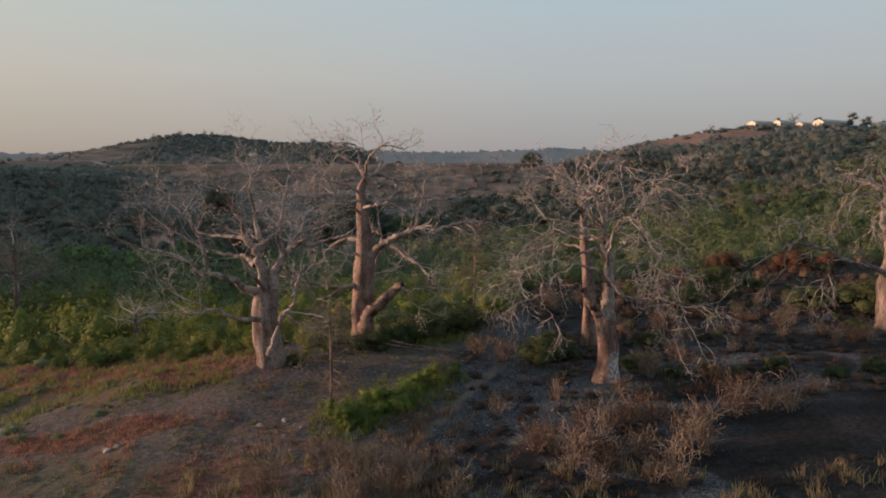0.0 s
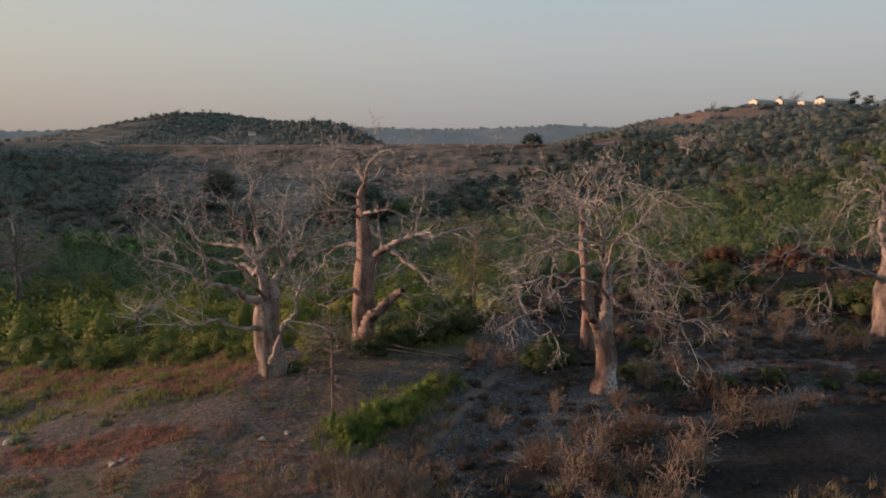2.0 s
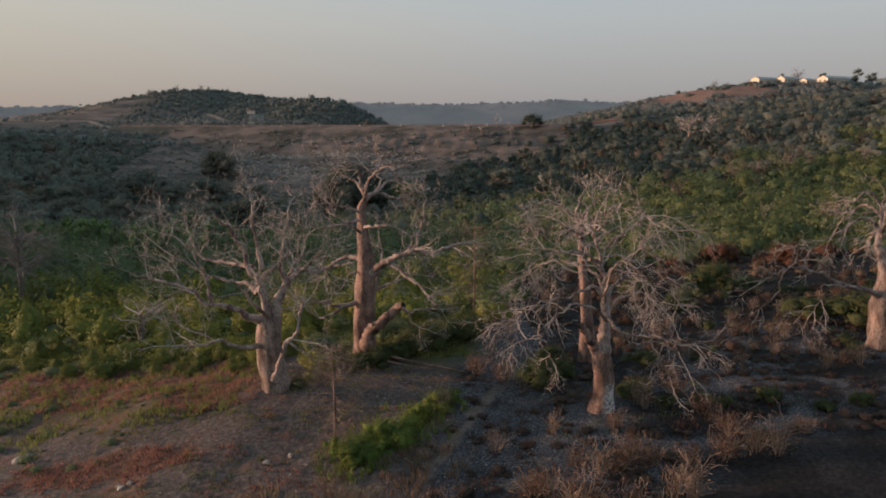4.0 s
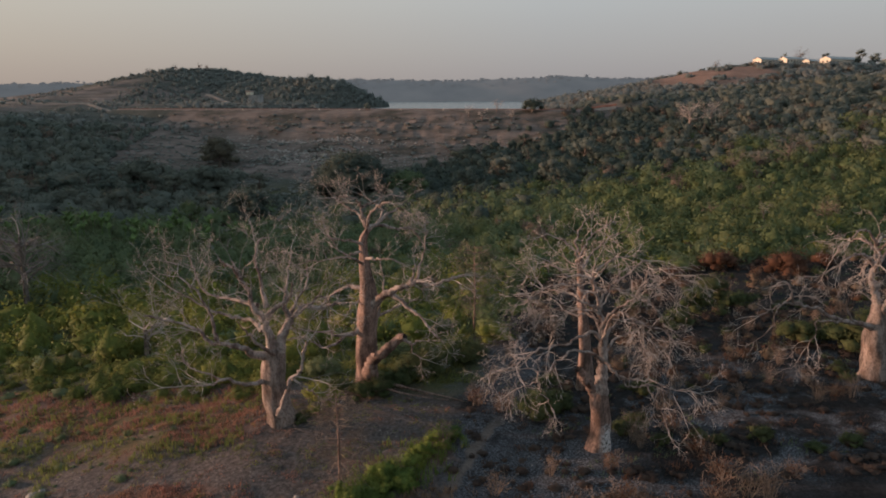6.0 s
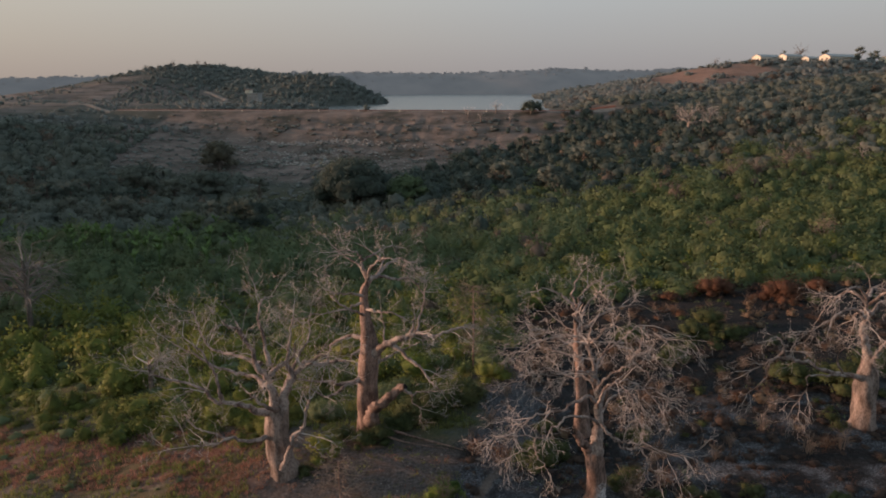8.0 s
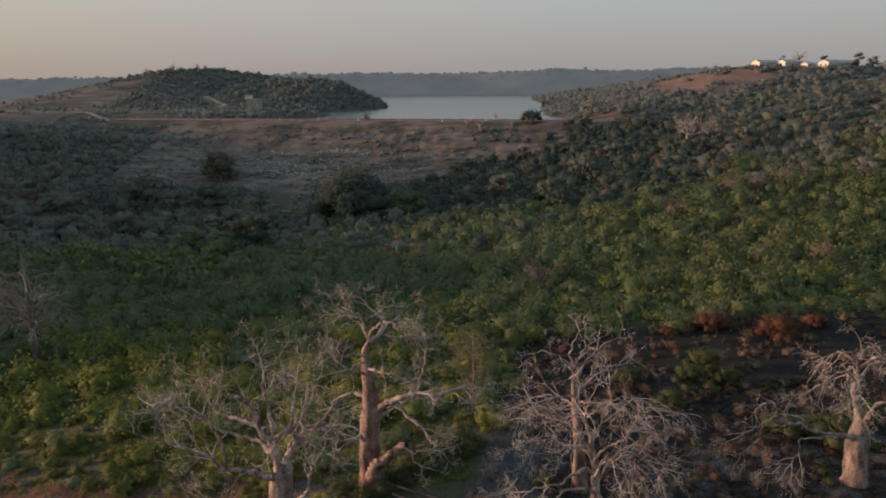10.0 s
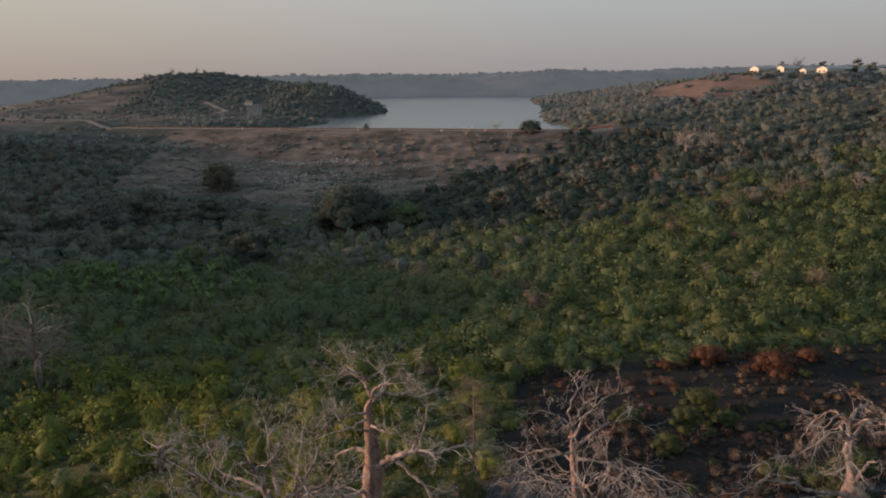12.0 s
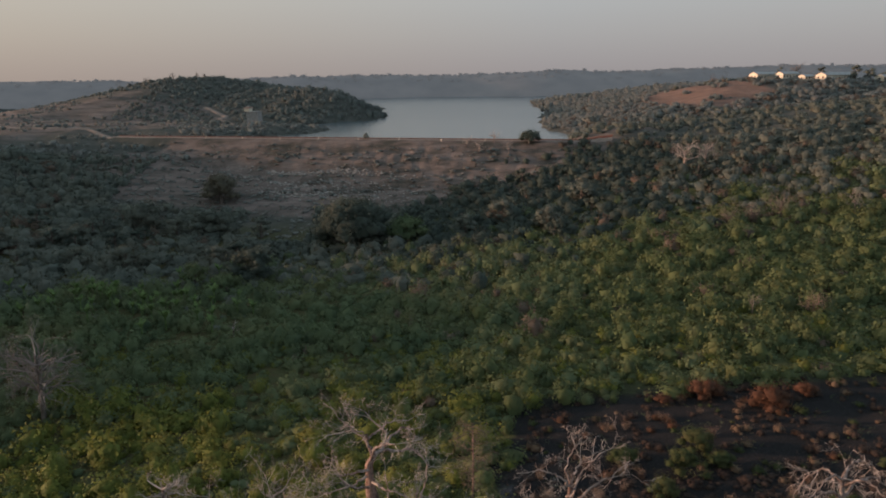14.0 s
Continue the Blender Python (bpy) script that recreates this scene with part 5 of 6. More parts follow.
leafy_tree(263, 456, 11.5, 8.5, leaf_dark, "tall dark tree beside the white houses", 6, clumps=13, lift=0.03)
leafy_tree(276, 462, 8.5, 9.5, leaf_dark, "dark tree behind the white houses", 7, clumps=12, lift=0.03)
leafy_tree(290, 468, 8.0, 10.0, leaf_dark, "dark tree behind the white houses", 8, clumps=12, lift=0.03)
leafy_tree(256, 484, 9.0, 8.0, leaf_dark, "dark tree behind the white houses", 9, clumps=10, lift=0.03)
leafy_tree(232, 492, 8.0, 6.0, leaf_dark, "dark tree behind the white houses", 10, clumps=9, lift=0.03)
leafy_tree(84, 402, 8.0, 12.0, leaf_hill, "grey-green tree on the bank by the lake", 11, clumps=12)
leafy_tree(160, 486, 3.6, 5.5, leaf_dark, "dark bush on the dry hilltop", 12, "bush", 8, 90, False)
leafy_tree(178, 480, 3.2, 5.0, leaf_dark, "dark bush on the dry hilltop", 13, "bush", 8, 90, False)
leafy_tree(186, 470, 2.6, 6.5, leaf_dark, "dark bush on the dry hilltop", 14, "bush", 8, 90, False)

# scorched red bushes at the edge of the burnt ground
for k, (x, y, h, s) in enumerate([(38.3, 94.6, 3.2, 5.6), (45.6, 90.2, 3.6, 6.4), (32, 94, 1.5, 3.2), (52, 93, 2.0, 4.0)]):
    leafy_tree(x, y, h, s, leaf_red, "rust-red scorched bush on burnt ground", 60 + k, "bush", 10, 220, False, group="scorched bushes")
# green and olive bushes left standing on the burnt ground
for k, (x, y, h, s) in enumerate([(28, 74.5, 3.4, 4.4), (31.5, 79.5, 3.6, 5.0), (24.5, 70, 2.6, 4.2), (33, 75, 2.4, 3.6), (22, 78, 2.6, 4.4), (36.5, 60, 3.4, 5.4), (33, 62, 2.8, 4.6), (41, 63, 3.2, 5.0), (17.7, 44.9, 1.0, 1.7), (18.9, 44.3, 0.8, 1.5), (21.6, 44.0, 1.2, 2.0), (24.3, 42.0, 0.8, 1.6), (26.9, 42.6, 1.0, 1.8), (16.1, 53.1, 1.4, 3.0), (8.9, 55.5, 1.4, 2.6), (15.0, 44.6, 0.9, 1.6)]):
    leafy_tree(x, y, h, s, leaf_olive, "green bush still standing on burnt ground", 70 + k, "bush", 10, 230, False, group="green bushes")
# bushes round the baobabs' feet and beyond the clearing
for k, (x, y, h, s) in enumerate([(-1.5, 60.5, 2.8, 5.4), (1.8, 62.5, 2.6, 5.2), (-3.9, 57.3, 1.9, 3.6), (-8.9, 54.8, 1.5, 3.0), (-5.4, 54.6, 1.8, 3.0), (-7.0, 54.0, 1.7, 2.6), (-5.0, 63, 2.6, 4.6), (-11, 60.5, 2.0, 4.0), (7.4, 50.6, 2.1, 4.6), (9.0, 51.6, 1.7, 3.2), (12.6, 45.9, 1.4, 2.2), (14.1, 47.4, 1.4, 2.4), (-9.7, 51.2, 2.7, 3.8), (-15.5, 58, 1.8, 3.6), (-18, 62, 2.0, 4.4), (-22, 64, 2.0, 4.0), (5, 66, 2.2, 4.0), (-10.8, 48.9, 0.9, 1.7), (-2.9, 58.6, 2.2, 4.4)]):
    leafy_tree(x, y, h, s, leaf_olive if k < 6 or 7 < k < 12 or k > 16 else leaf_valley if k < 12 else leaf_meadow, "low green bush growing beside a baobab", 90 + k, "bush", 9, 300, False, group="low bushes")
# the fresh green shrubs in the clearing
r = np.random.RandomState(4)
for k in range(15):
    f = k / 14
    x, y = -6.3 + 6.6 * f + r.uniform(-0.5, 0.5), 38.9 + 7.6 * f + r.uniform(-1.4, 1.4) - 1.2 * math.sin(f * 3.1)
    leafy_tree(x, y, r.uniform(0.6, 1.7), r.uniform(1.2, 2.8), leaf_fresh, "fresh bright green shrub on bare earth", 120 + k, "shrub", 6, 330, False, group="fresh shrubs")
leafy_tree(-6.6, 39.4, 1.9, 1.5, leaf_fresh, "fresh green shrub twining up a bare sapling", 140, "shrub", 7, 260, False, group="fresh shrubs")


# ---- bare trees ----
def bare_tree(x, y, height, spread, label, seed, droop=0.1, stems=7, thick=0.2, wood=None, name="bare_tree", fork=0.35, tips=4, twig=None):
    """A leafless tree with a stem that divides into limbs and twigs."""
    r = np.random.RandomState(seed)
    ob = new(name)
    ob.location = (x, y, float(land(x, y)) - 0.1)
    tagged(ob, label, "tree")
    b = Bundle()
    top = height * (fork + 0.25)
    line = smooth_line([(0, 0, -0.3, thick * 1.3), (r.uniform(-.1, .1), 0, height * fork * 0.6, thick), (r.uniform(-.3, .3), r.uniform(-.2, .2), top, thick * 0.5)], 5)
    p, q = tube(line[:, :3], line[:, 3], 9, 0.06, seed)
    b.add(p, q)
    under(b.make("trunk", wood or bark, True), ob)
    c = Bundle()
    for k in range(stems):
        a = k * 2.4 + r.uniform(-0.3, 0.3)
        up = r.uniform(0.3, 1.1)
        z = height * (fork + 0.25 * k / stems)
        i = min(int(z / top * (len(line) - 1)), len(line) - 1)
        way = np.array((math.cos(a) * (1.1 - 0.5 * up), math.sin(a) * (1.1 - 0.5 * up), up))
        reach = math.hypot(way[0] * spread * 0.42, way[2] * height * (1 - fork) * 0.45)
        grow(c, r, line[i][:3], way, reach, thick * 0.45, 1, droop, tips)
    tagged(under(c.make("branchwork", twig or (twig_pale if wood is None else twig_brown)), ob), kind="stuff")
    return ob


def pole_tree(x, y, height, reach, label, seed, middle=0.5):
    """A straight dead sapling with thin side twigs all the way up."""
    r = np.random.RandomState(seed)
    ob = new("dead_sapling")
    ob.location = (x, y, float(land(x, y)) - 0.1)
    tagged(ob, label, "tree")
    line = smooth_line([(0, 0, -0.2, 0.12), (0.05, 0, height * 0.5, 0.085), (-0.05, 0.05, height, 0.02)], 8)
    p, q = tube(line[:, :3], line[:, 3], 7, 0.05, seed)
    b = Bundle()
    b.add(p, q)
    under(b.make("trunk", bark_warm, True), ob)
    c = Bundle()
    for k in range(int(height * 15)):
        f = r.uniform(0.22, 1.0)
        i = min(int(f * (len(line) - 1)), len(line) - 1)
        a = r.uniform(0, 6.283)
        long = reach * max(0.25, 1 - abs(f - middle) * 1.5) * r.uniform(0.6, 1.1)
        grow(c, r, line[i][:3], np.array((math.cos(a), math.sin(a), r.uniform(-0.1, 0.45))), long, 0.017, 2, -0.25, 4)
    tagged(under(c.make("branchwork", twig_straw), ob), kind="stuff")
    return ob


pole_tree(-6.6, 40.0, 7.2, 2.1, "dead straight sapling with drooping dry twigs", 1, 0.62)
pole_tree(3.2, 70.6, 9.6, 2.4, "thin straight dead tree standing in green bushes", 2, 0.7)
bare_tree(-33.9, 75.8, 6.4, 6.0, "small pale leafless tree among bushes", 3, stems=11, thick=0.26)
bare_tree(-66.5, 107.5, 19.5, 12.0, "tall grey leafless tree with a dense twiggy crown", 4, -0.25, 40, 0.36, bark_dark, fork=0.34, twig=twig_grey)
bare_tree(93.2, 268, 12.0, 14.0, "pale spreading leafless baobab on the far slope", 5, -0.1, 18, 0.45, fork=0.5)
bare_tree(101.2, 268, 11.0, 11.0, "pale leafless baobab on the far slope", 6, -0.1, 15, 0.4, fork=0.5)
bare_tree(101, 205.5, 9.0, 11.0, "brown leafless twiggy tree on the slope", 7, 0.1, 22, 0.22, bark_dark)
bare_tree(93, 207, 6.5, 9.5, "brown leafless twiggy tree on the slope", 8, 0.1, 20, 0.2, bark_dark, fork=0.2)
bare_tree(86, 207, 6.0, 9.0, "brown leafless twiggy tree on the slope", 28, 0.1, 20, 0.2, bark_dark, fork=0.2)
bare_tree(120.5, 201.2, 7.0, 9.0, "pale leafless tree on the slope", 9, 0.1, 11, 0.22, twig=twig_grey)
bare_tree(72.5, 130, 5.0, 7.0, "brownish leafless bush among green bushes", 10, 0.2, 26, 0.12, fork=0.1, twig=twig_straw)
bare_tree(61.3, 132, 5.5, 3.0, "thin pale dead tree among green bushes", 11, 0.1, 6, 0.1, twig=twig_grey)
bare_tree(240, 486, 11.0, 13.0, "leafless baobab behind the white houses", 12, 0.0, 12, 0.5, bark_dark)
bare_tree(181, 478, 7.0, 8.0, "leafless tree on the dry hilltop", 13, 0.1, 9, 0.25, bark_dark)
for k, (x, y) in enumerate([(-238, 705), (-262, 708), (-228, 700), (-282, 690)]):
    bare_tree(x, y, 9.5 - k, 8.0, "far leafless baobab on the wooded hilltop", 14 + k, -0.2, 8, 0.45, bark_dark, tips=3)
bare_tree(-46.5, 147.7, 6.0, 2.4, "thin pale dead trunk in the valley bushes", 19, 0.1, 4, 0.14)
for k, (x, y) in enumerate([(25, 330), (18, 326), (31, 322), (12, 330)]):
    bare_tree(x, y, 6.0, 7.0, "pinkish leafless tree at the dam's abutment", 20 + k, 0.1, 10, 0.18)


# ---- dry shrubs and banana plants: each kind built once, then copied ----
def dry_shrub(label, leaf, seed, upright):
    r = np.random.RandomState(seed)
    ob = new("dry_shrub")
    tagged(ob, label, "shrub", "dry shrubs")
    b = Bundle()
    for k in range(17):
        a = r.uniform(0, 6.283)
        way = np.array((math.cos(a) * (1 - upright), math.sin(a) * (1 - upright), 0.5 + upright))
        grow(b, r, (math.cos(a) * 0.1, math.sin(a) * 0.1, -0.05), way, r.uniform(0.5, 1.0), 0.0078, 2, 0.08, 4 if k < 5 else 3)
    tagged(under(b.make("stem_clump", twig_straw), ob), kind="stuff")
    n = 520 if leaf is leaf_rust else 380
    big = 1.6 if leaf is leaf_rust else 1.0
    d = r.normal(0, 1, (n, 3)).clip(-1.7, 1.7) * np.array((0.29, 0.29, 0.24)) + np.array((0, 0, 0.46))
    d[:, 2] = np.abs(d[:, 2])
    u, w = r.normal(0, 0.018 * big, (n, 3)), r.normal(0, 0.009 * big, (n, 3))
    c = Bundle()
    c.add(np.stack([d - u, d - w, d + u, d + w], 1).reshape(-1, 3), np.arange(n * 4).reshape(-1, 4))
    tagged(under(c.make("foliage", leaf), ob), kind="stuff")
    return ob


kinds = [dry_shrub("dry straw-coloured shrub on burnt ground", grass_straw, 1, 0.55),
         dry_shrub("rust-brown scorched shrub on burnt ground", leaf_rust, 2, 0.4),
         dry_shrub("pale bare upright shrub on burnt ground", twig_straw, 3, 0.75)]
used = set()
r = np.random.RandomState(8)
spots = [(12.6, 32.7, 2.0, 2), (11.9, 33.1, 1.8, 0), (18.8, 36.6, 1.8, 2), (17.9, 37.3, 1.7, 0), (4.8, 34.3, 1.7, 1), (5.6, 34.0, 1.6, 0), (8.6, 35.8, 1.7, 2), (10.9, 37.6, 1.5, 1), (4.5, 51.0, 1.7, 1), (15.8, 36.8, 1.7, 1), (10.3, 29.3, 1.8, 2), (3.2, 39.7, 1.6, 0), (6.8, 32.6, 1.9, 1)]
for k in range(300):
    x, y = r.uniform(-5, 46), 29.5 + 62 * r.uniform(0, 1) ** 1.25
    if (y > 60 and k % 2) or x < -2.5 + 0.17 * (y - 30) or (x > 14 and 28 < y < 37.5) or abs(x) > (y + 6) * 0.66 or wave(x, y, 17, 61) < -0.15 or math.hypot(x - 10.5, y - 44.3) < 1.6:
        continue
    spots.append((x, y, r.uniform(0.8, 1.6), int(r.choice([0, 0, 1, 1, 2, 2]))))
for k in range(26):
    spots.append((r.uniform(-10, 1), r.uniform(28.5, 35.0), r.uniform(0.9, 1.6), int(r.choice([0, 0, 2]))))
for x, y, s, kind in spots:
    m = Matrix.Translation((x, y, float(land(x, y)))) @ Matrix.Rotation(r.uniform(0, 6.28), 4, "Z")
    ob = copy_thing(kinds[kind], m) if kind in used else kinds[kind]
    used.add(kind)
    ob.matrix_basis = m @ Matrix.Diagonal((s * 0.9, s * 0.9, s, 1))


def banana_plant():
    r = np.random.RandomState(3)
    ob = new("banana_plant")
    tagged(ob, "banana plant with long arching green leaves", "banana plant", "banana plants in the valley")
    line = smooth_line([(0, 0, -0.2, 0.16), (0, 0, 1.0, 0.14), (0.05, 0, 2.0, 0.09)], 4)
    p, q = tube(line[:, :3], line[:, 3], 8)
    b = Bundle()
    b.add(p, q)
    under(b.make("stem", leaf_banana, True), ob)
    for k in range(9):
        a, up = k * 2.4 + r.uniform(-0.3, 0.3), r.uniform(1.0, 2.0)
        s = np.linspace(0, 1, 9)
        x, z = s * 1.25, 1.9 + up * s * 1.6 - s * s * 1.2
        w = 0.30 * np.sin(np.pi * np.clip(s * 0.93 + 0.07, 0, 1)) ** 0.6
        rows = [np.stack([x * math.cos(a) - side * w * math.sin(a), x * math.sin(a) + side * w * math.cos(a), z + abs(side) * w * 0.25], -1) for side in (-1, 0, 1)]
        g = np.stack(rows, 1)
        i = np.arange(27).reshape(9, 3)
        c = Bundle()
        c.add(g.reshape(-1, 3), np.stack([i[:-1, :-1], i[:-1, 1:], i[1:, 1:], i[1:, :-1]], -1).reshape(-1, 4))
        under(c.make("leaf", leaf_banana, True), ob)
    return ob


first = banana_plant()
first.matrix_basis = Matrix.Translation((-70, 176, float(land(-70, 176)) + 0.6))
r = np.random.RandomState(12)
for k in range(64):
    x, y = -76 + r.normal(0, 17), 172 + r.normal(0, 13)
    s = r.uniform(0.8, 1.35)
    copy_thing(first, Matrix.Translation((x, y, float(land(x, y)) + 0.9)) @ Matrix.Rotation(r.uniform(0, 6.28), 4, "Z")).scale = (s, s, s)


# ---- grass ----
def grass(name, x, y, material, label, height, per, seed, lean=0.5, width=0.02):
    """Tufts of blades at the places x, y."""
    r = np.random.RandomState(seed)
    x, y = np.repeat(x, per), np.repeat(y, per)
    n = len(x)
    x, y = x + r.normal(0, 0.14, n), y + r.normal(0, 0.14, n)
    z = land(x, y) - 0.03
    a, h = r.uniform(0, 6.283, n), height * r.uniform(0.45, 1.2, n)
    l = h * lean * r.uniform(0.2, 1.0, n)
    w = width * r.uniform(0.7, 1.6, n)
    dx, dy = np.cos(a), np.sin(a)
    base = np.stack([x, y, z], -1)
    sidev = np.stack([-dy * w, dx * w, 0 * w], -1)
    mid = base + np.stack([dx * l * 0.35, dy * l * 0.35, h * 0.6], -1)
    tip = base + np.stack([dx * l, dy * l, h], -1)
    v = np.stack([base - sidev, base + sidev, mid + sidev * 0.8, mid - sidev * 0.8, tip], 1).reshape(-1, 3)
    i = np.arange(n)[:, None] * 5
    ob = mesh_object(name, v, [i + np.array([[0, 1, 2, 3]]), i + np.array([[3, 2, 4]])], material)
    return tagged(ob, label, "grass", kind="stuff")


def spots_where(x0, x1, y0, y1, step, seed, test):
    x, y, r = field(x0, x1, y0, y1, step, seed)
    k = test(x, y) & in_view(x, y, 1.1)
    return x[k], y[k]


def burn_edge(x, y):
    return x - (-2.6 + 0.17 * (y - 30)) + 1.5 * wave(x, y, 7, 71)


gx1, gy1 = spots_where(-60, 4, 40, 76, 0.33, 81, lambda x, y: (burn_edge(x, y) < 0) & (np.abs(y - (53.0 - 0.33 * (x + 17)) - 1.5 * wave(x, y, 9, 82)) < 5.5) & (x < -13.5) & (wave(x, y, 5, 83) + 0.6 * wave(x, y, 2, 84) > -0.35))
grass("red_grass", gx1, gy1, grass_red, "reddish seeding grass along the clearing's edge", 0.34, 7, 82, 0.8, 0.018)
gx1, gy1 = spots_where(-40, 2, 27, 42, 0.42, 84, lambda x, y: (burn_edge(x, y) < 0) & (wave(x, y, 6, 85) + 0.6 * wave(x, y, 2.2, 86) > 0.35))
grass("red_grass_patches", gx1, gy1, grass_red, "patchy reddish grass on the bare earth", 0.22, 7, 85)
gx1, gy1 = spots_where(-70, 8, 44, 74, 0.5, 87, lambda x, y: (burn_edge(x, y) < -0.5) & (y > 59.5 - 0.36 * (x + 17) - 2.5 * wave(x, y, 8, 88)) & ((x < -10) | (y > 57)))
grass("green_grass", gx1, gy1, grass_green, "green grass in the dip beyond the clearing", 0.5, 9, 88)
gx1, gy1 = spots_where(-52, -14.5, 44, 66, 0.5, 89, lambda x, y: (y > 45.5 + 1.5 * wave(x, y, 7, 99)) & (y < 61.5 - 0.42 * (x + 29)) & (wave(x, y, 6, 90) + 0.7 * wave(x, y, 2, 91) > 0.05))
grass("green_grass_strip", gx1, gy1, grass_green, "green and yellow grass beside the clearing", 0.5, 9, 90)
gx1, gy1 = spots_where(-14, 14, 26, 40, 0.34, 91, lambda x, y: (np.abs(burn_edge(x, y)) < 2.6) & (wave(x, y, 3, 92) + 0.8 * wave(x, y, 0.9, 93) > -0.1))
grass("straw_grass", gx1, gy1, grass_straw, "tall straw-coloured grass at the edge of the burn", 0.5, 9, 92, 0.9, 0.014)
gx1, gy1 = spots_where(0, 62, 27, 80, 0.6, 93, lambda x, y: (burn_edge(x, y) > 0.5) & ~((x > 14) & (y > 31) & (y < 38)) & (wave(x, y, 9, 94) + 0.8 * wave(x, y, 3, 95) + 0.5 * wave(x, y, 1.1, 96) > 0.35))
grass("burnt_grass", gx1, gy1, grass_burnt, "scorched brown grass remaining on burnt ground", 0.26, 7, 95, 1.4, 0.014)
gx1, gy1 = spots_where(0, 62, 30, 98, 0.8, 96, lambda x, y: (burn_edge(x, y) > 0.5) & ~((x > 14) & (y > 31) & (y < 38)) & (wave(x, y, 7, 97) > 0.62))
grass("new_grass", gx1, gy1, leaf_valley, "new green grass on burnt ground", 0.28, 8, 97, 1.0, 0.014)

r = np.random.RandomState(14)
f = r.uniform(0, 1, 230)
gx1, gy1 = -6.3 + 6.6 * f + r.normal(0, 0.75, 230), 38.9 + 7.6 * f - 1.2 * np.sin(f * 3.1) + r.normal(0, 1.15, 230)
grass("fresh_growth", gx1, gy1, leaf_fresh, "tall fresh green growth among the shrubs in the clearing", 0.8, 10, 98, 0.8, 0.018)

gx1, gy1 = spots_where(-28, -15, 39.3, 43.2, 0.30, 101, lambda x, y: (np.hypot((x + 21.5) / 6.5, (y - 41.2) / 1.6) < 1 + 0.3 * wave(x, y, 3, 102)))
grass("red_patch", gx1, gy1, grass_red, "patch of red seeding grass on bare earth", 0.26, 8, 102, 0.8, 0.018)
gx1, gy1 = spots_where(-30, -12, 30.5, 38.5, 0.36, 116, lambda x, y: wave(x, y, 4, 117) + 0.9 * wave(x, y, 1.2, 118) > 0.15)
grass("grey_weeds", gx1, gy1, grass_grey, "low grey-green weeds on bare earth", 0.16, 9, 118, 1.0, 0.022)
gx1, gy1 = spots_where(-13, -3, 29.5, 36.5, 0.34, 119, lambda x, y: wave(x, y, 3.5, 120) + 0.8 * wave(x, y, 1.2, 121) > 0.45)
grass("straw_clumps", gx1, gy1, grass_olive, "tall olive and straw grass clumps at the burn's edge", 0.75, 9, 121, 0.7, 0.014)

# low growth on the bare earth, and pale weeds along the near edge of the burn
gx1, gy1 = spots_where(-44, 3, 26, 54, 0.36, 103, lambda x, y: (burn_edge(x, y) < 0) & (wave(x, y, 4, 104) + 0.9 * wave(x, y, 1.3, 105) > 0.6))
grass("low_red_growth", gx1, gy1, grass_red, "low reddish growth on bare earth", 0.13, 10, 105, 0.9, 0.016)
gx1, gy1 = spots_where(-44, 3, 26, 54, 0.42, 106, lambda x, y: (burn_edge(x, y) < 0) & (wave(x, y, 6, 107) + 0.9 * wave(x, y, 1.5, 108) > 0.3))
grass("low_green_growth", gx1, gy1, grass_green, "low green growth on bare earth", 0.14, 10, 108, 0.9, 0.018)
gx1, gy1 = spots_where(-14, 24, 25.0, 33, 0.40, 109, lambda x, y: ((x < 13) | (y < 30.5)) & (wave(x, y, 3.4, 110) + 0.9 * wave(x, y, 1.0, 114) > 0.75) & (burn_edge(x, y) > -4))
grass("pale_weeds", gx1, gy1, grass_olive, "pale feathery weeds along the burn", 0.62, 11, 110, 0.9, 0.016)
gx1, gy1 = spots_where(-6, 62, 28, 62, 0.5, 111, lambda x, y: (burn_edge(x, y) > 0) & ~((x > 14) & (y > 31) & (y < 38)) & (wave(x, y, 5, 112) + 0.5 * wave(x, y, 2, 113) + 0.6 * wave(x, y, 0.9, 115) > 0.75))
grass("rusty_weeds", gx1, gy1, leaf_rust, "rusty dry weeds on burnt ground", 0.4, 10, 113, 1.0, 0.012)


# ---- stones and rubble ----
def stone(x, y, s, label, seed, sink=0.3):
    r = np.random.RandomState(seed)
    v, f = ico(2)
    v = v * (1 + 0.22 * np.sin(v @ r.normal(0, 2.2, 3) + 1) + 0.14 * np.sin(v @ r.normal(0, 5, 3)))[:, None] * np.array((1.0, 0.75, 0.5)) * s
    v[:, 2] += s * 0.5 * (1 - sink) - 0.1 * s
    ob = mesh_object("stone", v, [f], rock_mat)
    ob.location = (x, y, float(land(x, y)))
    ob.rotation_euler = (0, 0, r.uniform(0, 6.28))
    return tagged(ob, label, "stone", "pale stones")


r = np.random.RandomState(17)
for k, (x, y, s) in enumerate([(-19.2, 38.6, 0.32), (-18.8, 38.9, 0.22), (-19.5, 38.9, 0.18), (-10.7, 39.5, 0.26), (-28.7, 44.0, 0.45), (-28.2, 44.4, 0.3), (-9.4, 40.2, 0.2), (-8.2, 39.0, 0.13)]):
    stone(x, y, s, "pale limestone lying on bare earth", k)

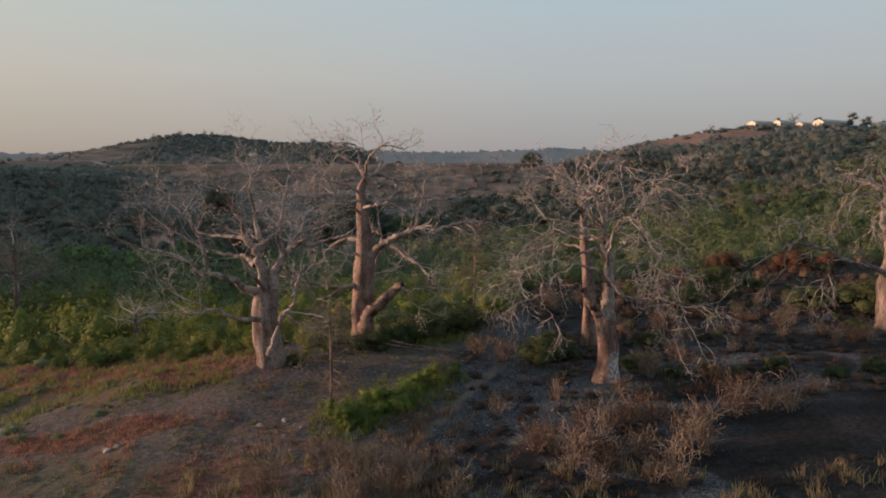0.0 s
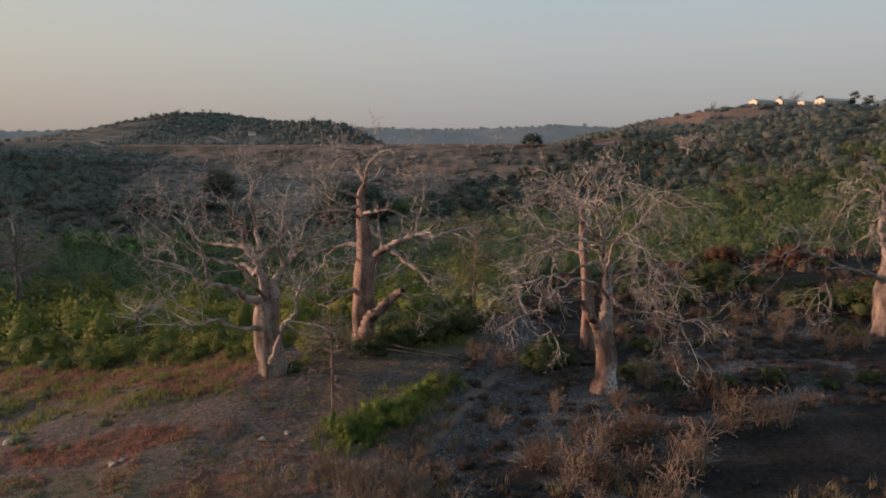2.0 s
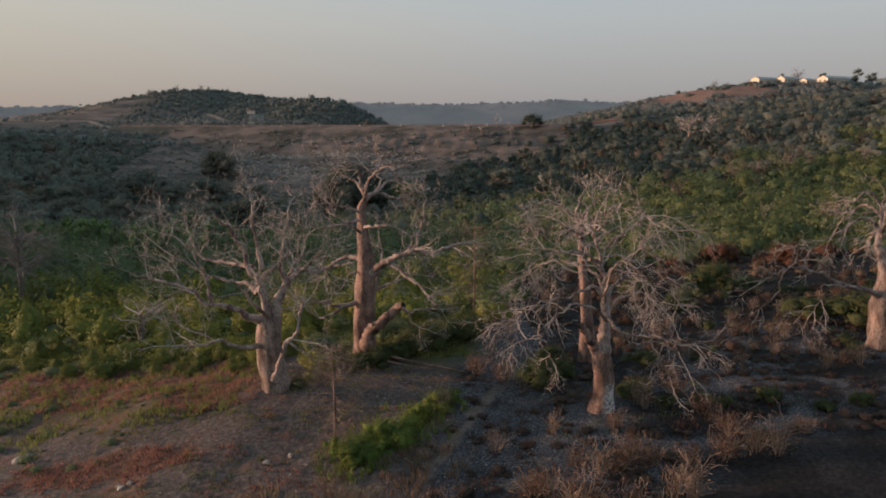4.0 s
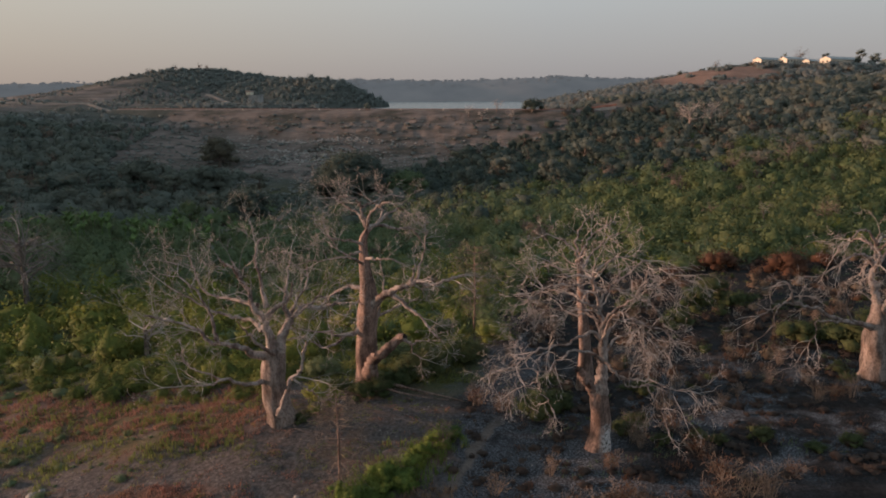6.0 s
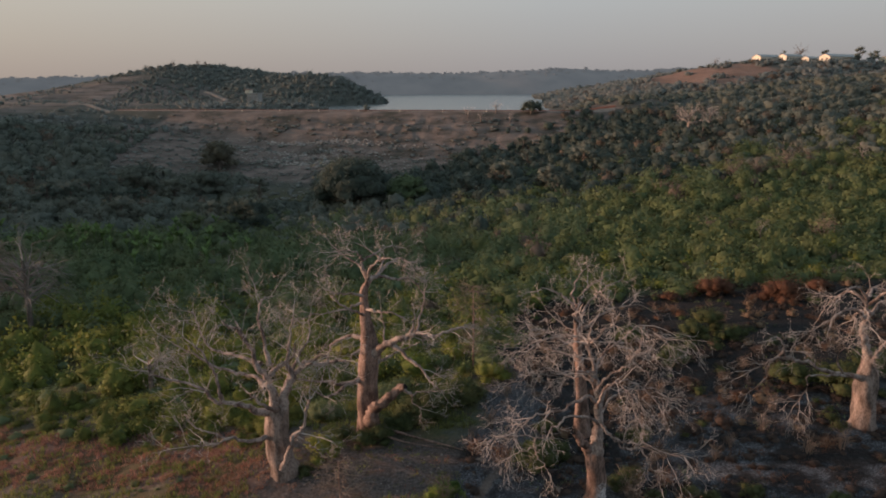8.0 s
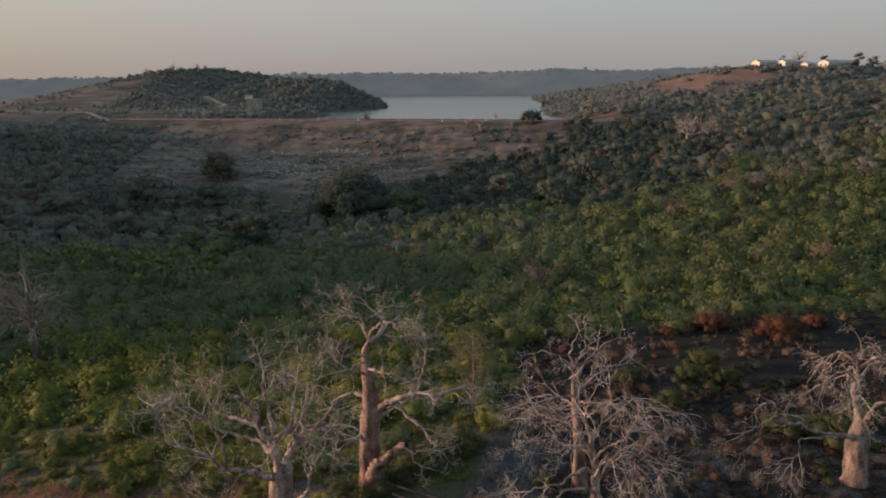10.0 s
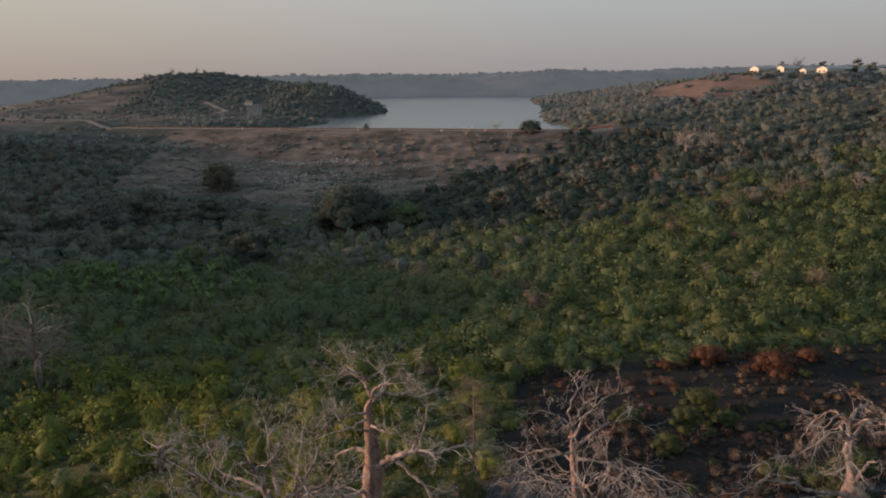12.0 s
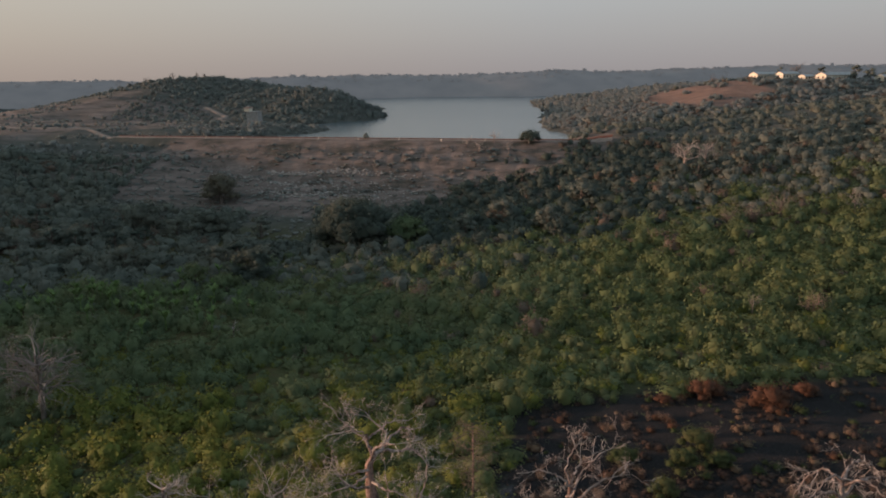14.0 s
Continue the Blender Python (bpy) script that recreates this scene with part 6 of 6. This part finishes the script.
b = Bundle()
iv, it = ico(1)
for k in range(700):
    x, y = r.uniform(-28, 6), r.uniform(28, 56)
    s = 0.03 + 0.07 * r.uniform(0, 1) ** 3
    b.add(iv * np.array((s, s * r.uniform(0.6, 1), s * 0.6)) + np.array((x, y, float(land(x, y)) + s * 0.2)), None, it)
tagged(b.make("pebbles", rock_mat), "small pale stones strewn over the ground", "stones", kind="stuff")
b = Bundle()
for k in range(1500):
    x, y = r.normal(-58, 24), 0
    y = DAM_A[1] + (x - DAM_A[0]) * DAM_ALONG[1] / DAM_ALONG[0] - (r.normal(24, 1.0), r.normal(33, 1.6), r.normal(44, 3.0))[k % 3] + 1.5 * math.sin(x * 0.11)
    s = 0.2 + 0.7 * r.uniform(0, 1) ** 2.5
    b.add(iv * np.array((s, s * r.uniform(0.6, 1), s * 0.5)) + np.array((x, y, float(land(x, y)) + s * 0.2)), None, it)
tagged(b.make("dam_rubble", scree_mat), "pale stone rubble at the foot of the dam", "rubble", kind="stuff")

# dead wood by the tall baobab
def fallen_limb(points, r0, label):
    line = smooth_line([(px, py, float(land(px, py)) + lift) for px, py, lift in points], 5)
    rad = np.linspace(r0, 0.03, len(line))
    p, q = tube(line, rad, 8, 0.08, r0 * 90)
    b = Bundle()
    b.add(p, q)
    ob = new("fallen_limb")
    tagged(ob, label, "dead branch")
    under(b.make("stem", bark_warm, True), ob)
    c = Bundle()
    rs = np.random.RandomState(int(r0 * 1000))
    for k in range(4):
        i = rs.randint(8, len(line) - 1)
        grow(c, rs, line[i], line[i] - line[i - 1] + rs.normal(0, 0.15, 3) + np.array((0, 0, 0.15)), rs.uniform(0.5, 1.0), rad[i] * 0.4, 3, -0.2, 4)
    tagged(under(c.make("branchwork", twig_brown), ob), kind="stuff")


fallen_limb([(-5.2, 56.0, 0.5), (-4.0, 55.6, 0.45), (-2.0, 54.8, 0.3), (0.2, 53.6, 0.15), (1.6, 52.8, 0.08)], 0.16, "fallen baobab limb lying below its tree")
fallen_limb([(-5.2, 55.0, 0.5), (-3.6, 53.8, 0.4), (-1.6, 53.4, 0.3), (0.4, 53.0, 0.1)], 0.10, "thin fallen dead branch on the ground")


# ---- buildings ----
def box_part(name, x0, x1, y0, y1, z0, z1, material, parent, bevel=0.0, label=""):
    bm = bmesh.new()
    bmesh.ops.create_cube(bm, size=1.0)
    for v in bm.verts:
        v.co = ((x0 + x1) / 2 + v.co.x * (x1 - x0), (y0 + y1) / 2 + v.co.y * (y1 - y0), (z0 + z1) / 2 + v.co.z * (z1 - z0))
    if bevel:
        bmesh.ops.bevel(bm, geom=bm.edges[:], offset=bevel, segments=1, affect="EDGES")
    return part(name, bm, material, parent, label)


def house(x, y, width, long, wall, label, openings):
    """A long gabled house; its gable looks along its own -x."""
    ob = new("house")
    ob.location = (x, y, float(land(x, y)) + 0.25)
    ob.rotation_euler = (0, 0, math.atan2(0.515, 0.857))
    tagged(ob, label, "house", "white houses on the hill")
    w, rise = width / 2, width * 0.23
    bm = bmesh.new()
    ring = [(-w, -1.2), (w, -1.2), (w, wall), (0, wall + rise), (-w, wall)]
    a = [bm.verts.new((0, p, q)) for p, q in ring]
    c = [bm.verts.new((long, p, q)) for p, q in ring]
    bm.faces.new(a[::-1])
    bm.faces.new(c)
    for k in range(5):
        bm.faces.new((a[k], a[(k + 1) % 5], c[(k + 1) % 5], c[k]))
    part("wall", bm, wall_white, ob)
    for side in (-1, 1):
        bm = bmesh.new()
        over, thick = 0.45, 0.12
        ends = []
        for xx in (-0.35, long + 0.35):
            e = (side * (w + over), wall - rise * over / w + 0.03)
            t = (side * -0.02, wall + rise + 0.05)
            ends.append([bm.verts.new((xx, e[0], e[1])), bm.verts.new((xx, t[0], t[1])), bm.verts.new((xx, t[0], t[1] + thick)), bm.verts.new((xx, e[0], e[1] + thick))])
        for k in range(4):
            bm.faces.new((ends[0][k], ends[0][(k + 1) % 4], ends[1][(k + 1) % 4], ends[1][k]))
        bm.faces.new(ends[0])
        bm.faces.new(ends[1][::-1])
        bmesh.ops.recalc_face_normals(bm, faces=bm.faces)
        part("roof", bm, roof_mat, ob, "grey sheet roof slope")
    for gy0, gy1, z0, z1, kind in openings:
        box_part(kind, -0.06, 0.05, gy0, gy1, z0, z1, dark_glass, ob, 0.0, "dark " + kind)
    for k in range(int(long / 3.2)):
        xx = 1.6 + k * 3.2
        box_part("window", xx - 0.55, xx + 0.55, -w - 0.05, -w + 0.05, 1.1, 2.2, dark_glass, ob, 0.0, "dark window")
    return ob


house(206.5, 475, 6.4, 21, 3.3, "long white gabled house glowing in evening sun", [(-1.9, -0.9, 1.2, 2.3, "window"), (0.7, 1.7, 0.0, 2.2, "door")])
house(221, 470, 6.0, 18, 3.1, "white gabled house with a bright sunlit end wall", [(-0.5, 0.5, 1.2, 2.3, "window")])
house(231.2, 460.3, 4.8, 10, 2.8, "small white gabled house on the hilltop", [(-0.5, 0.5, 0.0, 2.1, "door")])
house(238.5, 451, 6.8, 32, 3.3, "longest white house with a grey sheet roof", [(-2.0, -1.0, 1.2, 2.3, "window"), (0.9, 1.9, 1.2, 2.3, "window")])
house(276, 452, 6.0, 16, 2.9, "white house partly hidden by dark trees", [(-0.5, 0.5, 1.2, 2.3, "window")])


def intake_tower(x, y):
    ob = new("intake_tower")
    ob.location = (x, y, float(land(x, y)) - 0.5)
    ob.rotation_euler = (0, 0, -0.18)
    tagged(ob, "square weathered concrete tower beside the reservoir", "tower")
    box_part("wall", -4.2, 4.2, -3.8, 3.8, -2, 9.6, concrete, ob, 0.08)
    box_part("roof", -4.7, 4.7, -4.3, 4.3, 9.6, 10.2, concrete, ob, 0.08)
    box_part("parapet", -5.0, -1.6, -4.6, 1.0, 10.2, 12.3, wall_white, ob, 0.08, "whitewashed turret block")
    box_part("cap", -5.3, -1.3, -4.9, 1.3, 12.3, 13.2, brick_red, ob, 0.08, "faded red turret cap")
    for k in range(5):
        box_part("pilaster", -4.2 + k * 1.95, -3.6 + k * 1.95, -4.05, -3.8, -2, 9.6, concrete, ob, 0.03)
    for k in range(4):
        for z in (1.2, 4.2, 7.2):
            box_part("window", -3.25 + k * 1.95, -2.0 + k * 1.95, -3.87, -3.7, z, z + 1.6, roof_mat, ob, 0.0, "dull grey shutter")


intake_tower(-134, 513)


def post(x, y):
    ob = new("marker_post")
    ob.location = (x, y, float(land(x, y)))
    tagged(ob, "small white concrete marker post on the dam's crest", "post", "marker posts")
    bm = bmesh.new()
    bmesh.ops.create_cone(bm, cap_ends=True, segments=8, radius1=0.16, radius2=0.13, depth=0.9, matrix=Matrix.Translation((0, 0, 0.4)))
    part("shaft", bm, wall_white, ob)
    bm = bmesh.new()
    bmesh.ops.create_cone(bm, cap_ends=True, segments=8, radius1=0.19, radius2=0.1, depth=0.16, matrix=Matrix.Translation((0, 0, 1.0)))
    part("cap", bm, wall_white, ob)
    return ob


for k in range(9):
    f = 0.14 + 0.08 * k
    p = DAM_A + (DAM_B - DAM_A) * f + DAM_OUT * 3.6
    post(float(p[0]), float(p[1]))

# low dark earth bank along the lake side of the crest
bank = DAM_OUT * -2.9
strip("kerb", [tuple(DAM_A + bank), tuple(DAM_B + bank)], 1.2, 0.7, kerb_mat, "low dark red earth bank along the dam's crest", "kerb")

# far wooded plateau beyond the lake: trees along the skyline
r = np.random.RandomState(33)
x = r.uniform(-1150, 1250, 1100)
y = 1268 + 0.1 * x + 40 * wave(x, 0 * x, 500.0, 9) + 60 + 190 * r.uniform(0, 1, x.size) ** 0.8
rows = np.stack([x, y, r.uniform(3.0, 6.5, x.size), r.uniform(0.5, 0.8, x.size)], -1)
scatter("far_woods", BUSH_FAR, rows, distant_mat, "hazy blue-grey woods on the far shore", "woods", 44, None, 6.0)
